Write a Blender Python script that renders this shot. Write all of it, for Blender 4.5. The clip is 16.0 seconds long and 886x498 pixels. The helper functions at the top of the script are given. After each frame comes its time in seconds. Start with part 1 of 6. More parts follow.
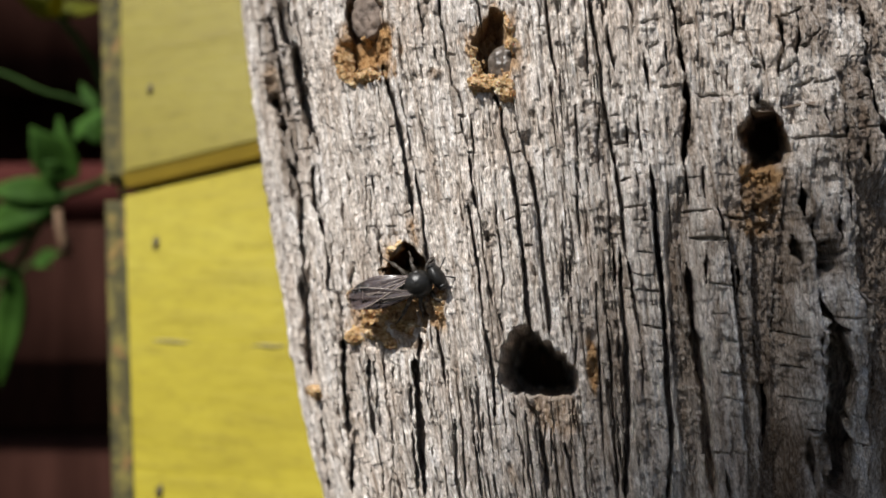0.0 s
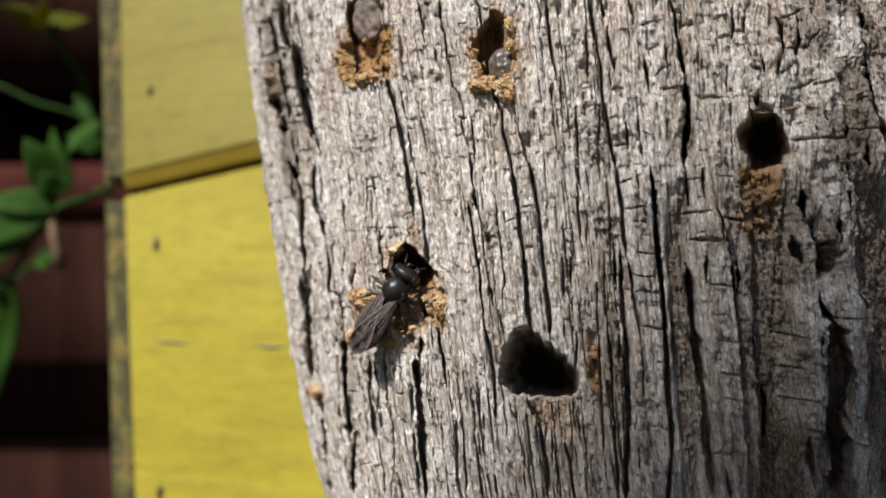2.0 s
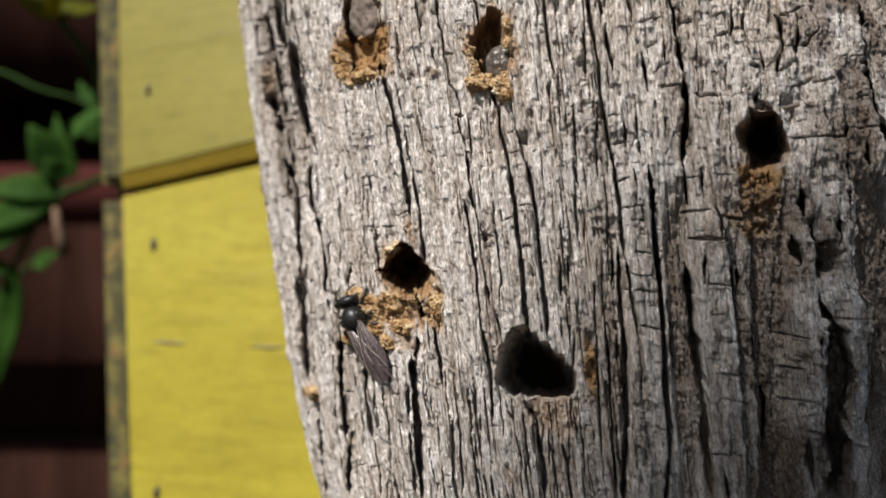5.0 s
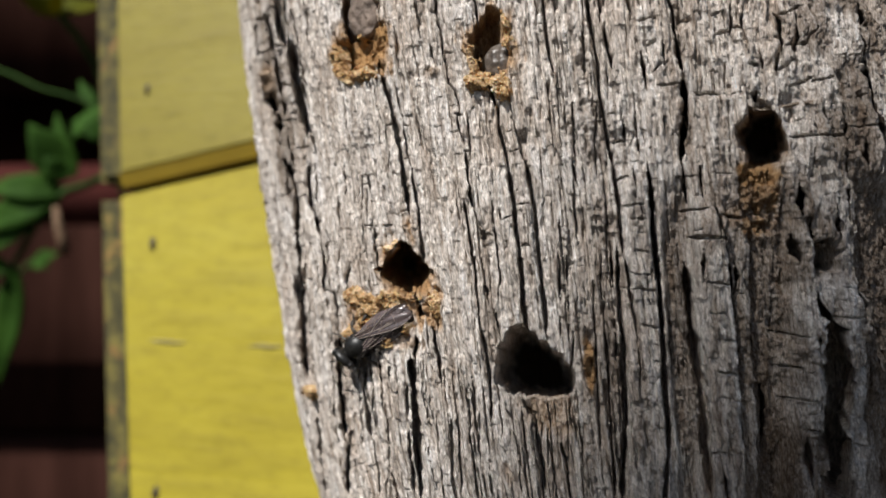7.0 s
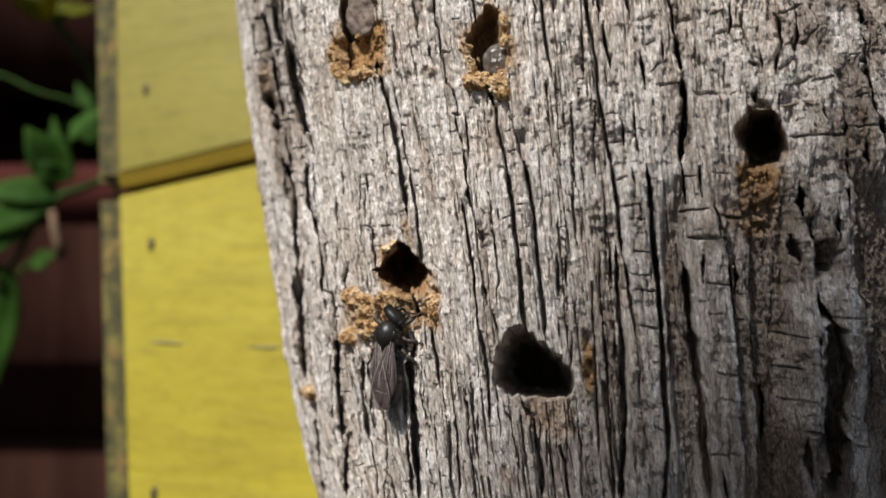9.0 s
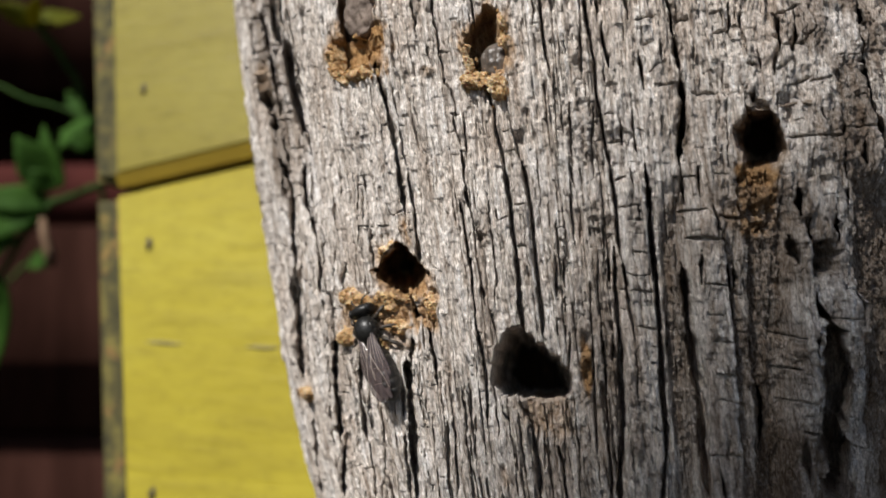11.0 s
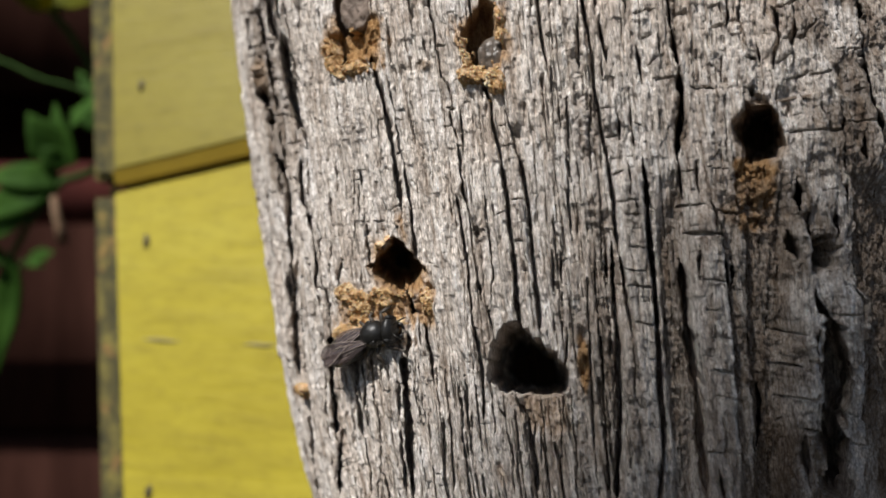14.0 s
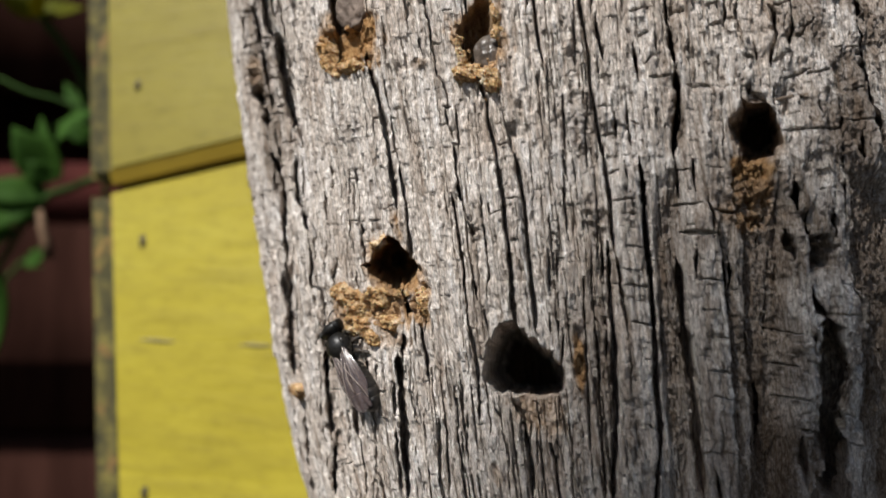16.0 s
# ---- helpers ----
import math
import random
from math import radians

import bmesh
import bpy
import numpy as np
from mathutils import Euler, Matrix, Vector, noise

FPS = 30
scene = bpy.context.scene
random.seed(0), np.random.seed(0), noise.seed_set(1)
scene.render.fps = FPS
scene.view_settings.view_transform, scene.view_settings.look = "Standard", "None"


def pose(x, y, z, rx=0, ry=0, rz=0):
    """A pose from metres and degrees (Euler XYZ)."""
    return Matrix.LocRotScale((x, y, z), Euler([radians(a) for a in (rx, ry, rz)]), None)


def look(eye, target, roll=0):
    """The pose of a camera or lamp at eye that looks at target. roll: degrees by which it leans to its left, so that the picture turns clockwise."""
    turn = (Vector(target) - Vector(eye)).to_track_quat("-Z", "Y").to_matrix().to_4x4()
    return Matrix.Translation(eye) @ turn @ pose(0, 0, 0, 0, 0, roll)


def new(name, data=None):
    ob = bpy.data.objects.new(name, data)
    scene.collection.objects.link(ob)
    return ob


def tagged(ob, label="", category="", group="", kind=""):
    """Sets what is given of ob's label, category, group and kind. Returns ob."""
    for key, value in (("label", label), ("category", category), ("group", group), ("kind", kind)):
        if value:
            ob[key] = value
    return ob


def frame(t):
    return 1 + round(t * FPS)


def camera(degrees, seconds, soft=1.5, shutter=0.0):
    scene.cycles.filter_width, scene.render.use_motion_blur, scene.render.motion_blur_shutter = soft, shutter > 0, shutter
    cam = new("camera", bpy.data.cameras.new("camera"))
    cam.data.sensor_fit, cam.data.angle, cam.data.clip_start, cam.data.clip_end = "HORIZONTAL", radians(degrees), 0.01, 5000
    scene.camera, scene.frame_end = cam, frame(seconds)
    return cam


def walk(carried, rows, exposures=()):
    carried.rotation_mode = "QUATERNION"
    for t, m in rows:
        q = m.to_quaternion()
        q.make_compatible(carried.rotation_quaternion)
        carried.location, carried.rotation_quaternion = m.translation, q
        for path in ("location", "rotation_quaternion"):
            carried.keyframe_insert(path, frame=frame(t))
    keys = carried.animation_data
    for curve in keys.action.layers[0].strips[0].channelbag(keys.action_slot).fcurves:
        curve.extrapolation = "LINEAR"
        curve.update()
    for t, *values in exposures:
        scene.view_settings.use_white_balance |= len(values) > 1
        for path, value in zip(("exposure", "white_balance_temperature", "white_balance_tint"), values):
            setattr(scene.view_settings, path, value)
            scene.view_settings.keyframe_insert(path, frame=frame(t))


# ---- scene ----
MM = 0.001

# ---- camera: held a hand's width from the post ----
cam = camera(60, 16.0, soft=1.6)
cam.data.dof.use_dof = True
cam.data.dof.focus_distance = 0.0478
cam.data.dof.aperture_fstop = 30.0
walk(cam, [
    (0.0, pose(0.000000, -0.048500, 0.000000, 90.000, 0.000, 0.000)),
    (0.5, pose(0.000004, -0.048547, -0.000038, 90.014, -0.000, -0.007)),
    (1.0, pose(-0.000016, -0.048602, -0.000091, 90.035, -0.025, -0.026)),
    (1.5, pose(0.000023, -0.048569, -0.000148, 90.068, -0.056, 0.001)),
    (2.0, pose(-0.000100, -0.048648, 0.000090, 89.988, 0.050, -0.052)),
    (2.5, pose(-0.000072, -0.048581, 0.000080, 90.001, 0.024, -0.028)),
    (3.0, pose(0.000024, -0.048467, -0.000040, 90.082, -0.019, 0.026)),
    (3.5, pose(0.000054, -0.048420, -0.000033, 90.077, -0.013, 0.052)),
    (4.0, pose(0.000134, -0.048251, -0.000120, 90.137, -0.047, 0.023)),
    (6.5, pose(0.000152, -0.048253, -0.000006, 90.075, 0.001, -0.089)),
    (7.0, pose(0.000166, -0.048235, -0.000189, 90.153, -0.057, -0.078)),
    (7.5, pose(0.000226, -0.048136, -0.000101, 90.091, -0.048, -0.044)),
    (8.0, pose(0.000185, -0.048140, -0.000054, 90.099, -0.008, -0.118)),
    (8.5, pose(0.000221, -0.048121, -0.000146, 90.148, -0.048, -0.099)),
    (9.0, pose(0.000310, -0.047978, -0.000138, 90.134, -0.035, -0.050)),
    (11.5, pose(0.000378, -0.047831, -0.000102, 90.125, -0.019, -0.161)),
    (12.0, pose(0.000473, -0.047739, -0.000225, 90.178, -0.062, -0.113)),
    (12.5, pose(0.000405, -0.047696, -0.000162, 90.163, -0.045, -0.207)),
    (13.0, pose(0.000522, -0.047728, -0.000505, 90.176, -0.140, -0.054)),
    (13.5, pose(0.000544, -0.047735, -0.000455, 90.122, -0.129, -0.073)),
    (14.0, pose(0.000581, -0.047536, -0.000405, 90.130, -0.127, -0.148)),
    (14.5, pose(0.000637, -0.047500, -0.000529, 90.204, -0.168, -0.186)),
    (15.0, pose(0.000737, -0.047303, -0.000517, 90.200, -0.135, -0.175)),
    (15.5, pose(0.000719, -0.047418, -0.000686, 90.284, -0.199, -0.261)),
    (16.0, pose(0.000809, -0.047232, -0.000518, 90.206, -0.158, -0.214)),
], exposures=[(0.0, 0.18), (4.0, 0.10), (9.0, 0.06), (16.0, 0.02)])

# ---- light: high sun from the left and front, open sky ----
SUN_AZ, SUN_EL = radians(-38), radians(50)      # azimuth from -y towards +x
sun_dir = Vector((math.sin(SUN_AZ) * math.cos(SUN_EL), -math.cos(SUN_AZ) * math.cos(SUN_EL), math.sin(SUN_EL)))
world = bpy.data.worlds.new("sky_world")
scene.world = world
world.use_nodes = True
wn = world.node_tree.nodes
sky = wn.new("ShaderNodeTexSky")
sky.sky_type, sky.sun_disc = "NISHITA", False
sky.sun_elevation = SUN_EL
sky.sun_rotation = math.atan2(sun_dir.x, sun_dir.y)
wn["Background"].inputs["Strength"].default_value = 0.048
world.node_tree.links.new(sky.outputs[0], wn["Background"].inputs["Color"])
sun = new("sun", bpy.data.lights.new("sun", "SUN"))
sun.data.energy, sun.data.angle, sun.data.color = 5.0, radians(0.53), (1.0, 0.972, 0.935)
sun.matrix_world = look(sun_dir * 2.0, (0, 0, 0))


# ---- materials ----
def material(name):
    m = bpy.data.materials.new(name)
    m.use_nodes = True
    nt = m.node_tree
    return m, nt, nt.nodes["Principled BSDF"]


def node(nt, kind, **inputs):
    n = nt.nodes.new(kind)
    for k, v in inputs.items():
        key = k.replace("_", " ")
        sock = n.inputs[key]
        if isinstance(v, bpy.types.NodeSocket):
            nt.links.new(v, sock)
        else:
            sock.default_value = v
    return n


def noise_of(nt, vec, scale, detail=4.0, rough=0.6, stretch=None):
    if stretch is not None:
        mp = node(nt, "ShaderNodeMapping", Vector=vec)
        mp.inputs["Scale"].default_value = stretch
        vec = mp.outputs[0]
    n = node(nt, "ShaderNodeTexNoise", Vector=vec, Scale=scale, Detail=detail, Roughness=rough)
    return n.outputs["Fac"]


def ramp(nt, fac, *stops):
    r = nt.nodes.new("ShaderNodeValToRGB")
    el = r.color_ramp.elements
    while len(el) < len(stops):
        el.new(0.5)
    for e, (p, c) in zip(el, stops):
        e.position = p
        e.color = (*c, 1) if isinstance(c, tuple) else (c, c, c, 1)
    nt.links.new(fac, r.inputs[0])
    return r.outputs[0]


def mix(nt, fac, a, b, mode="MIX"):
    m = nt.nodes.new("ShaderNodeMix")
    m.data_type, m.blend_type = "RGBA", mode
    for sock, v in ((m.inputs[0], fac), (m.inputs[6], a), (m.inputs[7], b)):
        if isinstance(v, bpy.types.NodeSocket):
            nt.links.new(v, sock)
        elif isinstance(v, tuple):
            sock.default_value = (*v, 1)
        else:
            sock.default_value = v
    return m.outputs[2]


def maths(nt, op, a, b):
    m = nt.nodes.new("ShaderNodeMath")
    m.operation = op
    for sock, v in zip(m.inputs, (a, b)):
        if isinstance(v, bpy.types.NodeSocket):
            nt.links.new(v, sock)
        else:
            sock.default_value = v
    return m.outputs[0]


def bump(nt, bsdf, height, strength=0.5, distance=0.0001):
    b = node(nt, "ShaderNodeBump", Strength=strength, Distance=distance, Height=height)
    nt.links.new(b.outputs[0], bsdf.inputs["Normal"])


def attribute(nt, name):
    a = nt.nodes.new("ShaderNodeAttribute")
    a.attribute_name = name
    return a


def weathered_wood():
    m, nt, b = material("weathered_wood")
    g = attribute(nt, "grain").outputs["Vector"]
    fib = noise_of(nt, g, 3.4, 6, 0.72, (1.0, 0.10, 1.0))
    fine = noise_of(nt, g, 7.5, 5, 0.78, (1.0, 0.22, 1.0))
    patch = noise_of(nt, g, 0.22, 4, 0.6, (1.0, 0.45, 1.0))
    speck = noise_of(nt, g, 6.5, 3, 0.7, (1.0, 0.5, 1.0))
    grey = ramp(nt, fib, (0.30, (0.18, 0.145, 0.12)), (0.40, (0.45, 0.40, 0.355)), (0.52, (0.73, 0.69, 0.65)), (0.66, (0.875, 0.86, 0.845)))
    tint = ramp(nt, patch, (0.36, (0.74, 0.62, 0.52)), (0.5, (0.99, 0.96, 0.925)), (0.64, (1.06, 1.07, 1.10)))
    bands = noise_of(nt, g, 1.1, 5, 0.65, (1.0, 0.10, 1.0))
    col = mix(nt, 0.42, grey, tint, "MULTIPLY")
    col = mix(nt, 0.75, col, ramp(nt, bands, (0.34, (0.64, 0.56, 0.49)), (0.48, (1.03, 1.015, 0.995)), (0.66, (1.22, 1.22, 1.22))), "MULTIPLY")
    col = mix(nt, 0.75, col, ramp(nt, fine, (0.32, (0.22, 0.175, 0.145)), (0.46, (0.92, 0.905, 0.89)), (0.62, (1.40, 1.39, 1.37))), "MULTIPLY")
    col = mix(nt, ramp(nt, speck, (0.64, 0.0), (0.74, 0.35)), col, (0.13, 0.085, 0.055))
    grit = noise_of(nt, g, 11.0, 4, 0.7, (1.0, 0.28, 1.0))
    col = mix(nt, 0.75, col, ramp(nt, grit, (0.34, (0.42, 0.37, 0.33)), (0.48, (1.0, 0.99, 0.98)), (0.64, (1.34, 1.34, 1.34))), "MULTIPLY")
    # brown-stained fibre between the right-hand ridges, with valley shade painted into the brown
    stain_shade = attribute(nt, "stain_shade").outputs["Fac"]
    brown = ramp(nt, fine, (0.3, (0.032, 0.019, 0.011)), (0.5, (0.145, 0.095, 0.058)), (0.72, (0.33, 0.24, 0.165)))
    col = mix(nt, maths(nt, "MULTIPLY", stain_shade, ramp(nt, speck, (0.25, 0.6), (0.6, 1.0))), col, brown)
    # freshly gnawed wood round the nest holes
    fresh = attribute(nt, "fresh").outputs["Fac"]
    orange = ramp(nt, fine, (0.28, (0.12, 0.05, 0.018)), (0.42, (0.33, 0.17, 0.062)), (0.58, (0.54, 0.33, 0.145)), (0.75, (0.72, 0.53, 0.31)))
    col = mix(nt, fresh, col, orange)
    # near-black brown painted inside the deep holes in place of their shade
    bore_shade = attribute(nt, "bore_shade").outputs["Fac"]
    col = mix(nt, bore_shade, col, (0.05, 0.03, 0.018))
    nt.links.new(col, b.inputs["Base Color"])
    b.inputs["Roughness"].default_value = 0.86
    b.inputs["Specular IOR Level"].default_value = 0.25
    flecks = noise_of(nt, g, 5.5, 5, 0.75, (1.0, 0.17, 1.0))
    h = maths(nt, "ADD", maths(nt, "MULTIPLY", flecks, 0.9), maths(nt, "MULTIPLY", fine, 0.5))
    h = maths(nt, "ADD", h, maths(nt, "MULTIPLY", noise_of(nt, g, 16.0, 4, 0.7, (1.0, 0.35, 1.0)), 0.5))
    bump(nt, b, h, 1.0, 0.00019)
    return m


def yellow_paint(name, low, mid, high):
    m, nt, b = material(name)
    co = node(nt, "ShaderNodeTexCoord").outputs["Object"]
    grain = noise_of(nt, co, 420, 6, 0.7, (0.09, 1.0, 1.0))
    big = noise_of(nt, co, 40, 4, 0.6, (0.35, 1.0, 1.0))
    col = ramp(nt, big, (0.3, low), (0.5, mid), (0.7, high))
    col = mix(nt, ramp(nt, grain, (0.48, 0.0), (0.70, 0.32)), col, (0.16, 0.12, 0.02))
    worn = noise_of(nt, co, 75, 5, 0.7, (0.18, 1.0, 1.0))
    col = mix(nt, ramp(nt, worn, (0.64, 0.0), (0.76, 0.35)), col, (0.27, 0.24, 0.11))
    mottle = noise_of(nt, co, 900, 5, 0.75, (0.35, 1.0, 1.0))
    col = mix(nt, 0.42, col, ramp(nt, mottle, (0.36, (0.62, 0.60, 0.5)), (0.5, (1.0, 1.0, 1.0)), (0.66, (1.14, 1.14, 1.2))), "MULTIPLY")
    nt.links.new(col, b.inputs["Base Color"])
    b.inputs["Roughness"].default_value = 0.55
    bump(nt, b, maths(nt, "ADD", grain, worn), 0.5, 0.0004)
    return m


def worn_edge():
    m, nt, b = material("worn_edge")
    co = node(nt, "ShaderNodeTexCoord").outputs["Object"]
    n1 = noise_of(nt, co, 420, 5, 0.7)
    n2 = noise_of(nt, co, 200, 4, 0.7)
    col = ramp(nt, n1, (0.34, (0.022, 0.02, 0.007)), (0.5, (0.075, 0.064, 0.018)), (0.66, (0.20, 0.165, 0.036)))
    col = mix(nt, ramp(nt, n2, (0.58, 0.0), (0.64, 0.8)), col, (0.27, 0.15, 0.045))
    nt.links.new(col, b.inputs["Base Color"])
    b.inputs["Roughness"].default_value = 0.85
    bump(nt, b, n1, 0.8, 0.0005)
    return m


def simple(name, c0, c1, scale, rough=0.6, stretch=None, spec=0.5, coord="Object", strength=0.3, dist=0.0002, metal=0.0):
    m, nt, b = material(name)
    co = node(nt, "ShaderNodeTexCoord").outputs[coord]
    n = noise_of(nt, co, scale, 5, 0.65, stretch)
    nt.links.new(ramp(nt, n, (0.32, c0), (0.68, c1)), b.inputs["Base Color"])
    b.inputs["Roughness"].default_value = rough
    b.inputs["Metallic"].default_value = metal
    b.inputs["Specular IOR Level"].default_value = spec
    bump(nt, b, n, strength, dist)
    return m


def sawdust_material():
    m, nt, b = material("sawdust")
    r = nt.nodes.new("ShaderNodeNewGeometry").outputs["Random Per Island"]
    co = node(nt, "ShaderNodeTexCoord").outputs["Object"]
    n = noise_of(nt, co, 5200, 5, 0.75)
    big = noise_of(nt, co, 1300, 4, 0.65)
    col = ramp(nt, big, (0.34, (0.20, 0.11, 0.05)), (0.44, (0.42, 0.27, 0.13)), (0.56, (0.60, 0.43, 0.25)), (0.70, (0.78, 0.66, 0.48)))
    col = mix(nt, 0.25, col, ramp(nt, r, (0.0, (0.5, 0.4, 0.3)), (1.0, (1.25, 1.25, 1.25))), "MULTIPLY")
    col = mix(nt, 0.8, col, ramp(nt, n, (0.32, (0.45, 0.36, 0.28)), (0.6, (1.12, 1.12, 1.1))), "MULTIPLY")
    nt.links.new(col, b.inputs["Base Color"])
    b.inputs["Roughness"].default_value = 0.9
    b.inputs["Specular IOR Level"].default_value = 0.15
    b.inputs["Subsurface Weight"].default_value = 0.25
    b.inputs["Subsurface Radius"].default_value = (1.0, 0.55, 0.25)
    b.inputs["Subsurface Scale"].default_value = 0.0003
    bump(nt, b, n, 0.8, 0.00012)
    return m


def wing_material():
    m, nt, b = material("wing_membrane")
    co = node(nt, "ShaderNodeTexCoord").outputs["Object"]
    n = noise_of(nt, co, 2600, 3, 0.6, (1.0, 0.08, 1.0))
    nt.links.new(ramp(nt, n, (0.3, (0.06, 0.042, 0.04)), (0.7, (0.22, 0.165, 0.16))), b.inputs["Base Color"])
    b.inputs["Roughness"].default_value = 0.30
    b.inputs["Specular IOR Level"].default_value = 1.0
    b.inputs["Coat Weight"].default_value = 1.0
    b.inputs["Coat Roughness"].default_value = 0.14
    b.inputs["Alpha"].default_value = 0.48
    bump(nt, b, n, 0.5, 0.0001)
    return m


def leaf_material(name, c0, c1):
    m, nt, b = material(name)
    co = node(nt, "ShaderNodeTexCoord").outputs["Object"]
    n = noise_of(nt, co, 120, 4, 0.6)
    nt.links.new(ramp(nt, n, (0.3, c0), (0.7, c1)), b.inputs["Base Color"])
    b.inputs["Roughness"].default_value = 0.7
    b.inputs["Specular IOR Level"].default_value = 0.15
    tr = node(nt, "ShaderNodeBsdfTranslucent")
    tr.inputs["Color"].default_value = (c1[0] * 1.4, c1[1] * 1.3, c1[2], 1)
    mx = nt.nodes.new("ShaderNodeMixShader")
    mx.inputs[0].default_value = 0.42
    nt.links.new(b.outputs[0], mx.inputs[1])
    nt.links.new(tr.outputs[0], mx.inputs[2])
    nt.links.new(mx.outputs[0], nt.nodes["Material Output"].inputs["Surface"])
    bump(nt, b, n, 0.4, 0.0005)
    return m


M_WOOD = weathered_wood()
M_YELLOW = yellow_paint("yellow_paint", (0.300, 0.238, 0.014), (0.395, 0.325, 0.024), (0.44, 0.38, 0.048))
# a darker, duller copy of the yellow for the upper board
M_YELLOW_DULL = yellow_paint("dull_yellow_paint", (0.20, 0.158, 0.016), (0.258, 0.214, 0.025), (0.295, 0.252, 0.045))
# yellow paint with the undercut's shade and warm bounce light put into the colour
M_LIP = simple("amber_lip_shade", (0.20, 0.13, 0.006), (0.31, 0.215, 0.012), 400, 0.6, (0.15, 1.0, 1.0))
M_EDGE = worn_edge()
M_NAIL = simple("rusted_nail", (0.05, 0.045, 0.03), (0.17, 0.14, 0.07), 900, 0.6, metal=0.5)
M_DUST = sawdust_material()
M_MUD = simple("mud_plug", (0.085, 0.062, 0.048), (0.25, 0.19, 0.15), 1100, 0.75, strength=0.8, dist=0.00025)
M_RESIN = simple("resin_plug", (0.042, 0.033, 0.026), (0.17, 0.138, 0.112), 1300, 0.3, strength=0.5, dist=0.0002)
M_CHITIN = simple("black_chitin", (0.008, 0.0075, 0.007), (0.019, 0.018, 0.016), 6000, 0.40, spec=0.42, strength=0.45, dist=0.00002)
M_CHITIN2 = simple("black_chitin_dull", (0.007, 0.006, 0.005), (0.02, 0.017, 0.014), 5000, 0.42, strength=0.3, dist=0.00002)
M_LEG = simple("dusty_leg", (0.016, 0.012, 0.009), (0.075, 0.058, 0.042), 4000, 0.5)
M_EYE = simple("compound_eye", (0.004, 0.004, 0.004), (0.012, 0.011, 0.010), 9000, 0.35)
M_HAIR = simple("pale_hair", (0.09, 0.075, 0.055), (0.21, 0.18, 0.135), 4000, 0.8)
# veins lightened so that the wings' bright glints are painted into them
M_VEIN = simple("wing_vein_glint", (0.16, 0.12, 0.10), (0.42, 0.36, 0.31), 3000, 0.18, spec=0.8)
M_WING = wing_material()
M_LEAF = leaf_material("green_leaf", (0.024, 0.068, 0.008), (0.070, 0.170, 0.022))
M_PETAL = leaf_material("yellow_flower", (0.10, 0.12, 0.012), (0.22, 0.21, 0.015))
M_STEM = simple("green_stem", (0.022, 0.05, 0.010), (0.045, 0.085, 0.02), 300, 0.85, spec=0.1)
M_DRY = simple("dry_stalk", (0.10, 0.06, 0.03), (0.22, 0.13, 0.07), 500, 0.8)
# backdrop timber: the shade it stands in is painted as near-black red-brown
M_DARK = simple("shaded_red_timber", (0.016, 0.0070, 0.0053), (0.040, 0.0175, 0.0130), 60, 1.0, (1.0, 1.0, 0.15), 0.0, strength=0.5, dist=0.001)
M_RED = simple("red_brown_paint", (0.042, 0.011, 0.009), (0.075, 0.02, 0.016), 90, 0.95, spec=0.1, strength=0.3, dist=0.0005)
M_BARE = simple("bare_grey_wood", (0.20, 0.165, 0.045), (0.28, 0.24, 0.10), 500, 0.85)
M_SOIL = simple("dark_soil", (0.012, 0.009, 0.006), (0.035, 0.026, 0.018), 150, 0.95, strength=1.0, dist=0.003)


# ---- mesh helpers ----
def part(name, bm, mat, parent=None, label="", smooth=True):
    me = bpy.data.meshes.new(name)
    bm.normal_update()
    bm.to_mesh(me)
    bm.free()
    me.materials.append(mat)
    if smooth:
        me.polygons.foreach_set("use_smooth", [True] * len(me.polygons))
    ob = new(name, me)
    if parent is not None:
        ob.parent = parent
    if label:
        tagged(ob, label)
    return ob


def empty(name, label, category, m=Matrix.Identity(4), group="", kind=""):
    ob = new(name)
    ob.empty_display_size = 0.002
    ob.matrix_world = m
    return tagged(ob, label, category, group, kind)


def ellipsoid(bm, c, r, seg=24, rings=16, m=Matrix.Identity(4)):
    g = bmesh.ops.create_uvsphere(bm, u_segments=seg, v_segments=rings, radius=1.0)
    bmesh.ops.transform(bm, matrix=Matrix.Translation(c) @ m @ Matrix.Diagonal((*r, 1)), verts=g["verts"])
    return g["verts"]


def tube(bm, pts, radii, seg=10, caps=True):
    """A tapered tube through the points."""
    rings = []
    pts = [Vector(p) for p in pts]
    for i, p in enumerate(pts):
        d = (pts[min(i + 1, len(pts) - 1)] - pts[max(i - 1, 0)]).normalized()
        a = d.orthogonal().normalized()
        if rings:
            a = (last - d * last.dot(d)).normalized()
        last = a
        b = d.cross(a)
        rings.append([bm.verts.new(p + radii[i] * (math.cos(k * math.tau / seg) * a + math.sin(k * math.tau / seg) * b)) for k in range(seg)])
    for r0, r1 in zip(rings, rings[1:]):
        for k in range(seg):
            bm.faces.new((r0[k], r0[(k + 1) % seg], r1[(k + 1) % seg], r1[k]))
    if caps:
        bm.faces.new(rings[0][::-1])
        bm.faces.new(rings[-1])


